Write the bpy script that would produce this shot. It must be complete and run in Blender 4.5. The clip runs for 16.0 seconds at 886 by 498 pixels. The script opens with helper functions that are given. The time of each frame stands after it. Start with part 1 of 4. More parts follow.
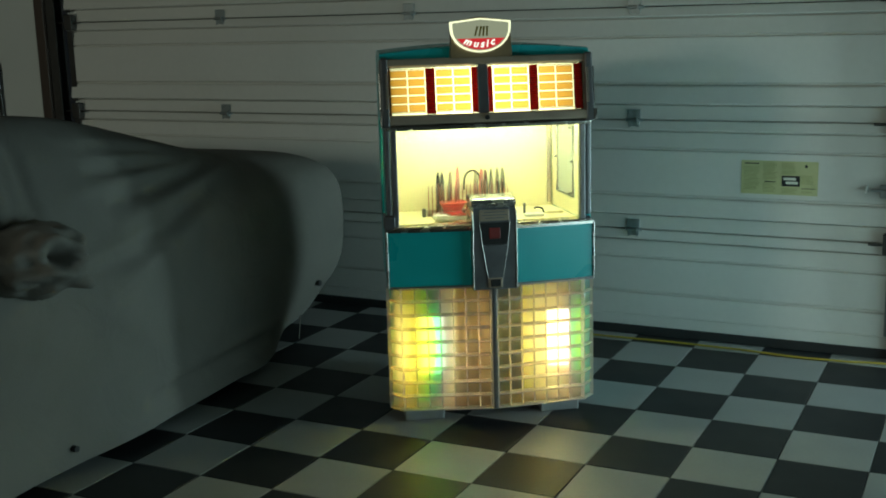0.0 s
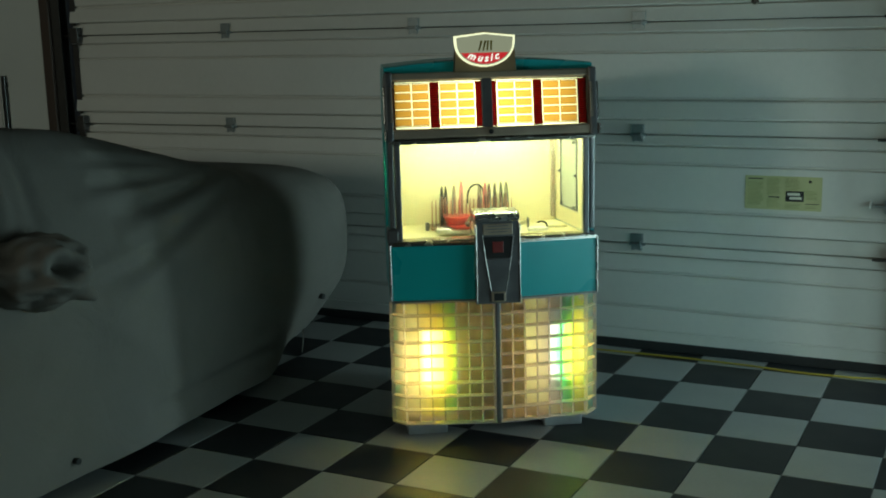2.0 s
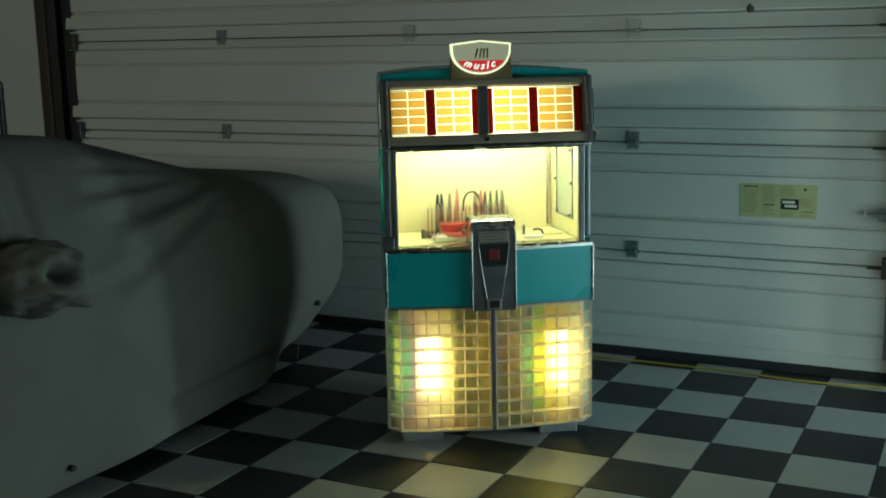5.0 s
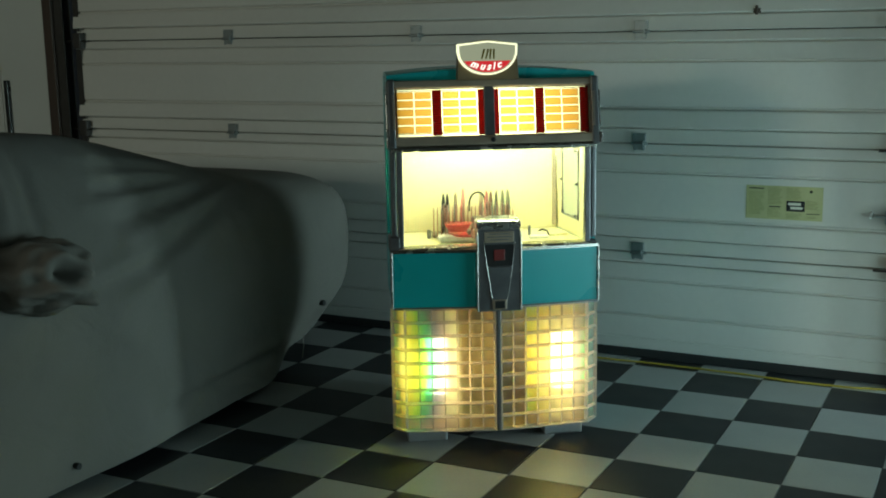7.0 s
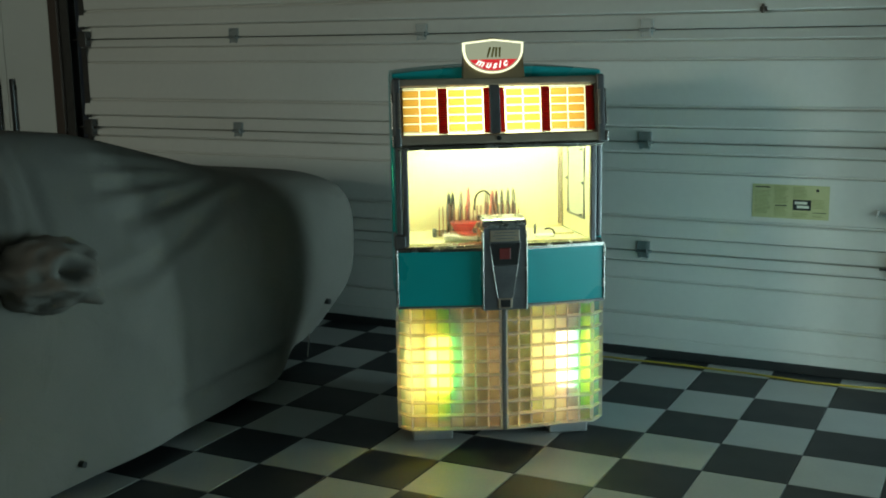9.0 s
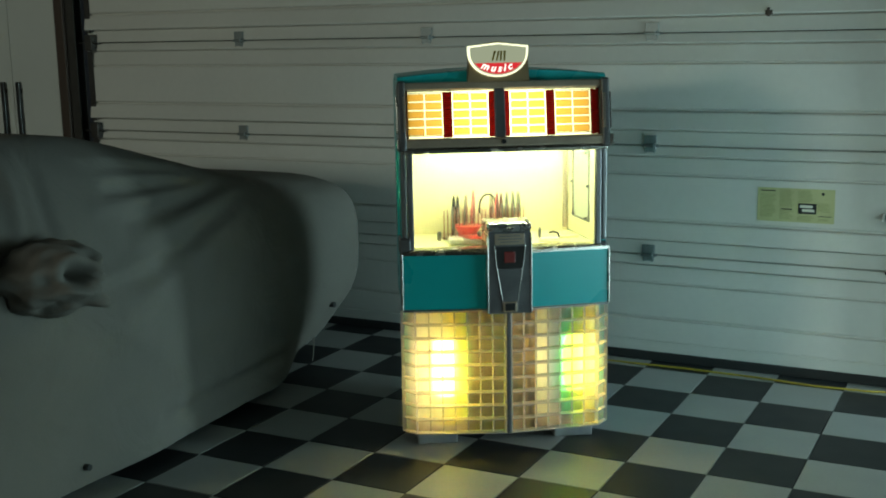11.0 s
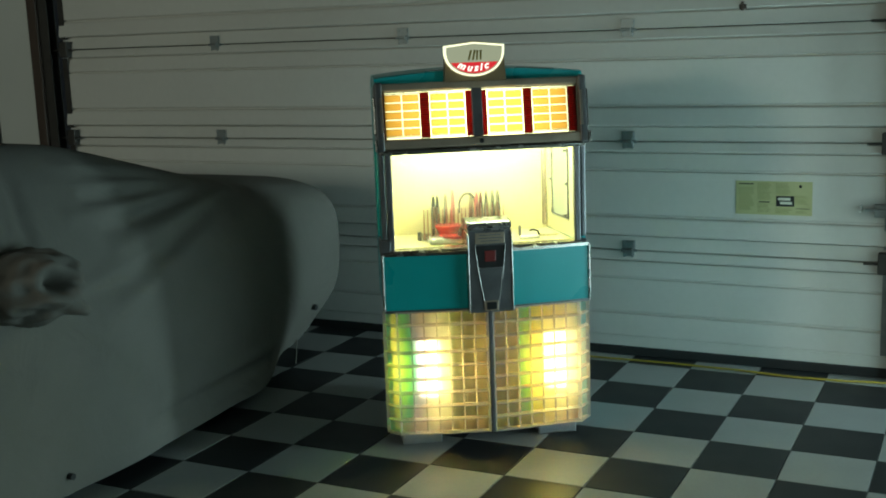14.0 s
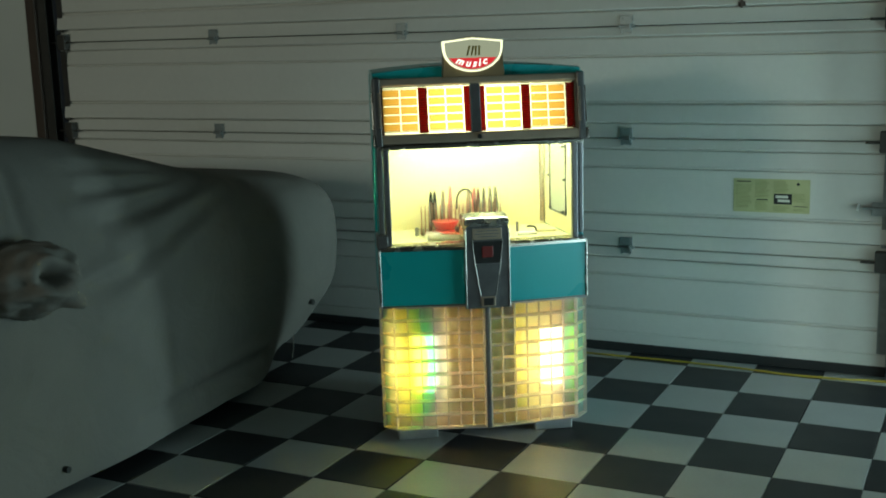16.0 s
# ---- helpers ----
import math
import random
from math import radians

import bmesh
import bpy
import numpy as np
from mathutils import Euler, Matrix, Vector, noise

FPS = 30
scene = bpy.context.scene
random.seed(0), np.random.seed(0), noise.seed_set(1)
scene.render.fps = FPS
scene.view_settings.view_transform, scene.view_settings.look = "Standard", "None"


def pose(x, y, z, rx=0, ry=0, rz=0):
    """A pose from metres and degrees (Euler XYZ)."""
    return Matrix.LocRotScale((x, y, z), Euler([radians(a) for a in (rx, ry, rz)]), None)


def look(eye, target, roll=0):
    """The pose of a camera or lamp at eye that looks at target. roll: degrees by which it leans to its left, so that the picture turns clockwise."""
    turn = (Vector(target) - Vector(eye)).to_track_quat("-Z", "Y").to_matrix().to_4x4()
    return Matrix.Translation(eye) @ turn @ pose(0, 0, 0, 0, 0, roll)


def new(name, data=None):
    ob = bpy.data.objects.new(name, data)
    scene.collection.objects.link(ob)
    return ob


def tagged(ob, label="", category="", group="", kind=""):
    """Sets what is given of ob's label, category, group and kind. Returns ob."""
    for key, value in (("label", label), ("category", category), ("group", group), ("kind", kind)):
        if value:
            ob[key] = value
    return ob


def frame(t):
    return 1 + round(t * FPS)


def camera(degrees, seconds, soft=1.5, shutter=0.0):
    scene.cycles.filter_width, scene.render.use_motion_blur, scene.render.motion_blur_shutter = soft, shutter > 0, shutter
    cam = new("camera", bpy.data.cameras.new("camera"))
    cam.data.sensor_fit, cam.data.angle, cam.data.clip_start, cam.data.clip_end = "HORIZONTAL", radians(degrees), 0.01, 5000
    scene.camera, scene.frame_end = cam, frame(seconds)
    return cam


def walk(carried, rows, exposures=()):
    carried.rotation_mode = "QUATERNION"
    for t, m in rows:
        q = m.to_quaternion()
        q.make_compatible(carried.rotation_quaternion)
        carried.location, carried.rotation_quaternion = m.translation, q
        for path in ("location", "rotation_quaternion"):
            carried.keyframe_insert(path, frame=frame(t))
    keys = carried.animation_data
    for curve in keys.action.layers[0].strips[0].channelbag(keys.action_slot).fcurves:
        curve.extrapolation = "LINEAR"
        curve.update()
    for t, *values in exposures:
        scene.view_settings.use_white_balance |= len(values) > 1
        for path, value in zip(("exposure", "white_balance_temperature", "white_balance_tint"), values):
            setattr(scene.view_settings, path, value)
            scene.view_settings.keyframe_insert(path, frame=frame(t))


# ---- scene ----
cam = camera(42.6, 16.0, 1.9)
PATH = [
    (0, (1.562, -4.817, 1.578), (0.687, -3.065, 1.171), -1.6),
    (0.5, (1.56, -4.815, 1.586), (0.685, -3.064, 1.178), -1.4),
    (1, (1.563, -4.819, 1.581), (0.686, -3.065, 1.187), -1.4),
    (1.5, (1.565, -4.818, 1.583), (0.69, -3.061, 1.2), -1.4),
    (2, (1.565, -4.816, 1.576), (0.682, -3.063, 1.194), -1.4),
    (2.5, (1.57, -4.82, 1.575), (0.698, -3.057, 1.209), -1.5),
    (3, (1.565, -4.823, 1.578), (0.693, -3.059, 1.218), -1.2),
    (3.5, (1.562, -4.825, 1.578), (0.69, -3.062, 1.212), -1.2),
    (4, (1.567, -4.822, 1.581), (0.691, -3.062, 1.21), -1.3),
    (6.5, (1.558, -4.82, 1.579), (0.68, -3.062, 1.207), -1.1),
    (7, (1.563, -4.825, 1.579), (0.679, -3.069, 1.209), -1.0),
    (7.5, (1.562, -4.821, 1.583), (0.679, -3.066, 1.21), -0.9),
    (8, (1.562, -4.822, 1.58), (0.677, -3.069, 1.204), -0.9),
    (8.5, (1.562, -4.82, 1.582), (0.672, -3.068, 1.208), -0.9),
    (9, (1.558, -4.821, 1.578), (0.667, -3.07, 1.206), -1.0),
    (11.5, (1.562, -4.82, 1.58), (0.661, -3.072, 1.214), -1.0),
    (12, (1.569, -4.824, 1.581), (0.673, -3.074, 1.216), -1.2),
    (12.5, (1.561, -4.823, 1.578), (0.679, -3.063, 1.223), -1.8),
    (13, (1.566, -4.819, 1.584), (0.686, -3.06, 1.221), -2.1),
    (13.5, (1.565, -4.82, 1.576), (0.683, -3.062, 1.216), -1.9),
    (14, (1.567, -4.819, 1.581), (0.695, -3.057, 1.213), -2.1),
    (14.5, (1.568, -4.818, 1.579), (0.709, -3.051, 1.206), -1.9),
    (15, (1.562, -4.818, 1.577), (0.701, -3.052, 1.203), -1.7),
    (15.5, (1.563, -4.816, 1.573), (0.696, -3.054, 1.198), -1.7),
    (16, (1.568, -4.816, 1.581), (0.7, -3.054, 1.205), -1.7),
]
EXPOSURES = [(t, e, 6100, -7) for t, e in ((0.0, -0.03), (1.5, -0.17), (3.5, -0.25), (7.0, 0.08), (9.0, 0.22), (12.5, 0.28), (14.5, 0.25), (16.0, 0.22))]
walk(cam, [(t, look(eye, target, roll)) for t, eye, target, roll in PATH], EXPOSURES)

# ---------------- world, daylight, exposure ----------------
world = bpy.data.worlds.new("world")
scene.world = world
world.use_nodes = True
sky = world.node_tree.nodes.new("ShaderNodeTexSky")
sky.sky_type, sky.sun_disc = "NISHITA", False
sky.sun_elevation, sky.sun_rotation = radians(35), radians(200)
world.node_tree.links.new(sky.outputs[0], world.node_tree.nodes["Background"].inputs[0])
world.node_tree.nodes["Background"].inputs[1].default_value = 0.06


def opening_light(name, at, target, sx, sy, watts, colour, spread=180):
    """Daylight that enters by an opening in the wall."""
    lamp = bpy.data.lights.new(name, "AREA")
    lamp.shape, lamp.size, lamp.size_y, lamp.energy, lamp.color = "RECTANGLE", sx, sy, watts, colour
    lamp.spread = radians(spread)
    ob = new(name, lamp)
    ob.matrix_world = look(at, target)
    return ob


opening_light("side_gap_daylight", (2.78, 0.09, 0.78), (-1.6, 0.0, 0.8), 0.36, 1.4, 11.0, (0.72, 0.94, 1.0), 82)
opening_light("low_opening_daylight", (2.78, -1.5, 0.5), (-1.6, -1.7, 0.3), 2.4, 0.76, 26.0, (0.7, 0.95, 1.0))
# unseen warm fill from behind, added to brighten the door's left part
opening_light("back_fill_light", (-3.0, -7.44, 2.35), (-1.8, 0.45, 1.4), 1.2, 0.5, 66.0, (1.0, 0.96, 0.82))

# ---------------- materials ----------------


def shader(name):
    m = bpy.data.materials.new(name)
    m.use_nodes = True
    nt = m.node_tree
    return m, nt, nt.nodes["Principled BSDF"], nt.nodes["Material Output"]


def coat(name, colour, rough=0.5, metal=0.0, vary=0.12, scale=8.0, grain=90.0, bump=0.05, stretch=(1, 1, 1), spread=0.0, specular=0.5, crease=0.0):
    """A painted, plastic, cloth or metal surface with blotches, grain, uneven gloss and fine relief."""
    m, nt, p, out = shader(name)
    n, l = nt.nodes, nt.links
    tc, mp = n.new("ShaderNodeTexCoord"), n.new("ShaderNodeMapping")
    mp.inputs["Scale"].default_value = stretch
    l.new(tc.outputs["Object"], mp.inputs[0])
    a, b = n.new("ShaderNodeTexNoise"), n.new("ShaderNodeTexNoise")
    a.inputs["Scale"].default_value, a.inputs["Detail"].default_value = scale, 5
    b.inputs["Scale"].default_value, b.inputs["Detail"].default_value = grain, 3
    for t in (a, b):
        l.new(mp.outputs[0], t.inputs["Vector"])
    add = n.new("ShaderNodeMath")
    add.operation = "MULTIPLY_ADD"
    l.new(b.outputs[0], add.inputs[0])
    add.inputs[1].default_value = 0.4
    l.new(a.outputs[0], add.inputs[2])
    rng = n.new("ShaderNodeMapRange")
    rng.inputs["From Min"].default_value, rng.inputs["From Max"].default_value = 0.4, 1.0
    rng.inputs["To Min"].default_value, rng.inputs["To Max"].default_value = 1 - vary, 1 + vary
    l.new(add.outputs[0], rng.inputs[0])
    val = rng.outputs[0]
    if spread:
        info, r2, mul = n.new("ShaderNodeObjectInfo"), n.new("ShaderNodeMapRange"), n.new("ShaderNodeMath")
        r2.inputs["To Min"].default_value, r2.inputs["To Max"].default_value = 1 - spread, 1 + spread
        l.new(info.outputs["Random"], r2.inputs[0])
        mul.operation = "MULTIPLY"
        l.new(val, mul.inputs[0])
        l.new(r2.outputs[0], mul.inputs[1])
        val = mul.outputs[0]
    tint = n.new("ShaderNodeVectorMath")
    tint.operation = "SCALE"
    tint.inputs[0].default_value = colour
    l.new(val, tint.inputs["Scale"])
    l.new(tint.outputs[0], p.inputs["Base Color"])
    r3 = n.new("ShaderNodeMapRange")
    r3.inputs["To Min"].default_value, r3.inputs["To Max"].default_value = max(0.03, rough - 0.1), min(1.0, rough + 0.12)
    l.new(a.outputs[0], r3.inputs[0])
    l.new(r3.outputs[0], p.inputs["Roughness"])
    p.inputs["Metallic"].default_value = metal
    p.inputs["Specular IOR Level"].default_value = specular
    if bump:
        bp = n.new("ShaderNodeBump")
        bp.inputs["Strength"].default_value, bp.inputs["Distance"].default_value = bump, 0.004
        l.new(add.outputs[0], bp.inputs["Height"])
        l.new(bp.outputs[0], p.inputs["Normal"])
        if crease:
            w, b2 = n.new("ShaderNodeTexNoise"), n.new("ShaderNodeBump")
            w.inputs["Scale"].default_value, w.inputs["Detail"].default_value, w.inputs["Distortion"].default_value = 3.2, 4, 1.2
            l.new(tc.outputs["Object"], w.inputs["Vector"])
            b2.inputs["Strength"].default_value, b2.inputs["Distance"].default_value = crease, 0.05
            l.new(w.outputs[0], b2.inputs["Height"])
            l.new(b2.outputs[0], bp.inputs["Normal"])
    return m


def glow(name, colour, strength):
    m, nt, p, out = shader(name)
    e = nt.nodes.new("ShaderNodeEmission")
    e.inputs[0].default_value, e.inputs[1].default_value = (*colour, 1), strength
    nt.links.new(e.outputs[0], out.inputs[0])
    return m


def clear(name, tint, see, diffuse_tint, gloss=0.06, rough=0.15, matt=0.0):
    """Thin plastic or glass: partly seen through, partly lit through, with a weak gloss."""
    m, nt, p, out = shader(name)
    n, l = nt.nodes, nt.links
    tr, tl, gl = n.new("ShaderNodeBsdfTransparent"), n.new("ShaderNodeBsdfTranslucent"), n.new("ShaderNodeBsdfGlossy")
    tr.inputs[0].default_value, tl.inputs[0].default_value = (*tint, 1), (*diffuse_tint, 1)
    gl.inputs["Roughness"].default_value = rough
    mix, mix2 = n.new("ShaderNodeMixShader"), n.new("ShaderNodeMixShader")
    mix.inputs[0].default_value, mix2.inputs[0].default_value = 1 - see, gloss
    l.new(tr.outputs[0], mix.inputs[1])
    l.new(tl.outputs[0], mix.inputs[2])
    df, mix3 = n.new("ShaderNodeBsdfDiffuse"), n.new("ShaderNodeMixShader")
    df.inputs[0].default_value, mix3.inputs[0].default_value = (*diffuse_tint, 1), matt
    l.new(mix.outputs[0], mix3.inputs[1])
    l.new(df.outputs[0], mix3.inputs[2])
    l.new(mix3.outputs[0], mix2.inputs[1])
    l.new(gl.outputs[0], mix2.inputs[2])
    l.new(mix2.outputs[0], out.inputs[0])
    return m


def frosted(name, tint, blur, diffuse_tint, spread, matt):
    """Moulded plastic that blurs what is behind it, with a share of scattered light."""
    m, nt, p, out = shader(name)
    n, l = nt.nodes, nt.links
    rf, tl, df, gl = n.new("ShaderNodeBsdfRefraction"), n.new("ShaderNodeBsdfTranslucent"), n.new("ShaderNodeBsdfDiffuse"), n.new("ShaderNodeBsdfGlossy")
    rf.inputs[0].default_value, tl.inputs[0].default_value, df.inputs[0].default_value = (*tint, 1), (*diffuse_tint, 1), (*diffuse_tint, 1)
    rf.inputs["IOR"].default_value, rf.inputs["Roughness"].default_value, gl.inputs["Roughness"].default_value = 1.25, blur, 0.2
    last = rf
    for share, node in ((spread, tl), (matt, df), (0.05, gl)):
        mix = n.new("ShaderNodeMixShader")
        mix.inputs[0].default_value = share
        l.new(last.outputs[0], mix.inputs[1])
        l.new(node.outputs[0], mix.inputs[2])
        last = mix
    l.new(last.outputs[0], out.inputs[0])
    return m


def drum_film(name):
    """Coloured film of the turning drum: the colours run round it, bowed along its height."""
    m, nt, p, out = shader(name)
    n, l = nt.nodes, nt.links
    tc, grad, sep = n.new("ShaderNodeTexCoord"), n.new("ShaderNodeTexGradient"), n.new("ShaderNodeSeparateXYZ")
    grad.gradient_type = "RADIAL"
    l.new(tc.outputs["Object"], grad.inputs[0])
    l.new(tc.outputs["Object"], sep.inputs[0])
    sq, add, fr = n.new("ShaderNodeMath"), n.new("ShaderNodeMath"), n.new("ShaderNodeMath")
    sq.operation, add.operation, fr.operation = "MULTIPLY", "MULTIPLY_ADD", "FRACT"
    l.new(sep.outputs[2], sq.inputs[0])
    l.new(sep.outputs[2], sq.inputs[1])
    l.new(sq.outputs[0], add.inputs[0])
    add.inputs[1].default_value = -2.6
    neg = n.new("ShaderNodeMath")
    neg.operation = "MULTIPLY"
    neg.inputs[1].default_value = -2.0
    l.new(grad.outputs["Fac"], neg.inputs[0])
    l.new(neg.outputs[0], add.inputs[2])
    l.new(add.outputs[0], fr.inputs[0])
    ramp = n.new("ShaderNodeValToRGB")
    stops = ((0.0, (0.13, 0.45, 0.05)), (0.09, (0.36, 0.56, 0.05)), (0.17, (0.74, 0.6, 0.05)), (0.28, (0.95, 0.8, 0.14)),
             (0.42, (1.0, 0.92, 0.42)), (0.64, (1.0, 0.9, 0.5)), (0.74, (0.6, 0.48, 0.34)), (0.83, (0.3, 0.25, 0.3)),
             (0.89, (0.18, 0.21, 0.27)), (0.94, (0.07, 0.32, 0.14)))
    while len(ramp.color_ramp.elements) < len(stops):
        ramp.color_ramp.elements.new(0.5)
    for e, (pos, c) in zip(ramp.color_ramp.elements, stops):
        e.position, e.color = pos, (*c, 1)
    l.new(fr.outputs[0], ramp.inputs[0])
    tr, tl = n.new("ShaderNodeBsdfRefraction"), n.new("ShaderNodeBsdfTranslucent")
    tr.inputs["IOR"].default_value, tr.inputs["Roughness"].default_value = 1.3, 0.5
    l.new(ramp.outputs[0], tr.inputs[0])
    l.new(ramp.outputs[0], tl.inputs[0])
    mix = n.new("ShaderNodeMixShader")
    mix.inputs[0].default_value = 0.36
    l.new(tr.outputs[0], mix.inputs[1])
    l.new(tl.outputs[0], mix.inputs[2])
    l.new(mix.outputs[0], out.inputs[0])
    return m


M_TILE_DARK = coat("dark_tile", (0.019, 0.02, 0.022), 0.46, vary=0.25, scale=5, grain=70, spread=0.15, bump=0.05, specular=0.28)
M_TILE_LIGHT = coat("light_tile", (0.3, 0.3, 0.29), 0.42, vary=0.1, scale=5, grain=70, spread=0.06, bump=0.04, specular=0.3)


def smudged_paint(name, colour, at, size):
    """Door paint with a hand-worn smudge round the lock."""
    m = coat(name, colour, 0.5, vary=0.06, scale=1.5, grain=30, bump=0.03)
    n, l = m.node_tree.nodes, m.node_tree.links
    p, tc = n["Principled BSDF"], n.new("ShaderNodeTexCoord")
    sub, div, ln, rng = n.new("ShaderNodeVectorMath"), n.new("ShaderNodeVectorMath"), n.new("ShaderNodeVectorMath"), n.new("ShaderNodeMapRange")
    sub.operation, div.operation, ln.operation = "SUBTRACT", "DIVIDE", "LENGTH"
    sub.inputs[1].default_value, div.inputs[1].default_value = at, size
    l.new(tc.outputs["Object"], sub.inputs[0])
    l.new(sub.outputs[0], div.inputs[0])
    l.new(div.outputs[0], ln.inputs[0])
    rng.interpolation_type = "SMOOTHSTEP"
    rng.inputs["To Min"].default_value, rng.inputs["To Max"].default_value = 0.3, 1.0
    l.new(ln.outputs["Value"], rng.inputs[0])
    mul = n.new("ShaderNodeVectorMath")
    mul.operation = "SCALE"
    l.new(p.inputs["Base Color"].links[0].from_socket, mul.inputs[0])
    l.new(rng.outputs[0], mul.inputs["Scale"])
    l.new(mul.outputs[0], p.inputs["Base Color"])
    return m


M_SLAB = coat("concrete", (0.12, 0.12, 0.115), 0.9, vary=0.25, scale=2, grain=40)
M_DOOR = smudged_paint("door_paint", (0.66, 0.64, 0.6), (1.12, 0.43, 0.765), (0.19, 0.5, 0.075))
M_WALL = coat("wall_paint", (0.12, 0.117, 0.105), 0.85, vary=0.06, scale=1.2, grain=60, bump=0.05)
M_CEIL = coat("ceiling_paint", (0.13, 0.126, 0.117), 0.9, vary=0.05, scale=1.2, grain=60)
M_ZINC = coat("zinc_steel", (0.26, 0.28, 0.28), 0.45, 0.6, vary=0.2, scale=30, grain=150)
M_PIN = coat("bright_pin", (0.85, 0.85, 0.83), 0.3, 0.3, vary=0.05)
M_DARKSTEEL = coat("dark_steel", (0.06, 0.055, 0.05), 0.55, 0.5, vary=0.2, scale=20)
M_RUBBER = coat("black_rubber", (0.02, 0.02, 0.02), 0.75, vary=0.2)
M_BROWN = coat("brown_jamb", (0.06, 0.04, 0.03), 0.7, vary=0.2, stretch=(6, 6, 0.5))
M_CABINET = coat("cabinet_laminate", (0.6, 0.61, 0.58), 0.45, vary=0.04, scale=2)
M_COVER = coat("cover_cloth", (0.185, 0.172, 0.152), 0.92, vary=0.14, scale=2.5, grain=260, bump=0.12, specular=0.15, crease=0.35)
M_GROMMET = coat("dark_eyelet", (0.03, 0.03, 0.03), 0.5, 0.3)
M_CORD = coat("yellow_cord", (0.38, 0.29, 0.03), 0.5, vary=0.15, scale=30)
M_PAPER = coat("yellow_notice", (0.5, 0.49, 0.25), 0.7, vary=0.12, scale=12, bump=0.02)
M_INK = coat("notice_ink", (0.3, 0.29, 0.13), 0.8)
M_INKBLACK = coat("black_ink", (0.015, 0.015, 0.015), 0.7)
M_INKWHITE = coat("white_ink", (0.7, 0.7, 0.6), 0.7)
M_TEAL = coat("teal_enamel", (0.034, 0.32, 0.335), 0.28, vary=0.08, scale=3, grain=200, bump=0.01)
M_CHROME = coat("worn_chrome", (0.44, 0.42, 0.39), 0.24, 1.0, vary=0.12, scale=14, grain=180, bump=0.02)
M_SATIN = coat("satin_metal", (0.36, 0.29, 0.22), 0.42, 0.7, vary=0.15, scale=10, grain=160, bump=0.03)
M_GREY = coat("grey_casting", (0.16, 0.16, 0.165), 0.35, 0.75, vary=0.2, scale=16, grain=150)
M_HOOD = coat("polished_hood", (0.4, 0.4, 0.39), 0.26, 0.85, vary=0.15, scale=16, grain=150, bump=0.02)
M_BLACK = coat("black_enamel", (0.012, 0.012, 0.012), 0.35)
M_CREAM = coat("cream_panel", (0.7, 0.64, 0.38), 0.6, vary=0.05, scale=4)
M_AMBER = coat("amber_board", (0.11, 0.055, 0.035), 0.7, vary=0.12, scale=8)
M_LEG = coat("leg_aluminium", (0.5, 0.5, 0.5), 0.35, 0.85, vary=0.15)
M_RED = coat("red_plastic", (0.5, 0.025, 0.02), 0.35, vary=0.1)
M_BUTTON = coat("dull_red", (0.13, 0.012, 0.01), 0.4, vary=0.15)
M_REDGLOW = clear("red_lens", (0.3, 0.03, 0.02), 0.6, (0.3, 0.03, 0.02), 0.09, 0.2, 0.25)
M_DISC = coat("record_vinyl", (0.02, 0.03, 0.022), 0.25, vary=0.2)
M_DIVIDER = coat("rack_divider", (0.3, 0.12, 0.07), 0.5, vary=0.2)
M_WHITE = coat("white_plastic", (0.75, 0.74, 0.7), 0.4, vary=0.06)
M_BRONZE = coat("bronze_bracket", (0.22, 0.16, 0.09), 0.4, 0.7, vary=0.15)
M_LENS = frosted("grille_lens", (1.0, 0.96, 0.88), 0.5, (0.92, 0.8, 0.7), 0.11, 0.07)
M_RIB = clear("grille_rib", (0.98, 0.93, 0.84), 0.5, (0.88, 0.78, 0.7), 0.08, 0.25, 0.35)
M_GLASS = clear("window_glass", (0.97, 0.99, 0.97), 0.97, (0.9, 0.9, 0.9), 0.03, 0.01)
M_SIDEGLASS = clear("side_glass", (0.85, 0.85, 0.68), 0.25, (0.85, 0.84, 0.66), 0.08, 0.05, 0.3)
M_STRIP = clear("title_strip", (0.72, 0.52, 0.24), 0.55, (0.8, 0.58, 0.28), 0.04, 0.3)
M_FILM = drum_film("drum_film")
M_LAMP = glow("drum_lamp", (1.0, 0.9, 0.56), 23.0)
M_TUBE = glow("cabinet_tube", (1.0, 0.97, 0.6), 66.0)
M_SIGNRIM = glow("sign_rim", (1.0, 0.93, 0.6), 1.3)
M_SIGNFACE = glow("sign_face", (0.6, 0.58, 0.4), 0.5)
M_SIGNRED = glow("sign_red", (0.75, 0.03, 0.04), 0.8)
M_SIGNTEXT = glow("sign_text", (1.0, 0.95, 0.85), 1.2)
M_SIGNBAR = coat("sign_gilt", (0.25, 0.18, 0.04), 0.4, 0.6)


def title_backlight(name):
    """Lit diffuser behind the titles, brightest at the middle of the lamp."""
    m, nt, p, out = shader(name)
    n, l = nt.nodes, nt.links
    tc, sep = n.new("ShaderNodeTexCoord"), n.new("ShaderNodeSeparateXYZ")
    l.new(tc.outputs["Object"], sep.inputs[0])
    ab, rng, e = n.new("ShaderNodeMath"), n.new("ShaderNodeMapRange"), n.new("ShaderNodeEmission")
    ab.operation = "ABSOLUTE"
    l.new(sep.outputs[0], ab.inputs[0])
    rng.inputs["From Min"].default_value, rng.inputs["From Max"].default_value = 0.05, 0.36
    rng.inputs["To Min"].default_value, rng.inputs["To Max"].default_value = 4.4, 1.2
    l.new(ab.outputs[0], rng.inputs[0])
    l.new(rng.outputs[0], e.inputs[1])
    e.inputs[0].default_value = (1.0, 0.93, 0.5, 1)
    l.new(e.outputs[0], out.inputs[0])
    return m


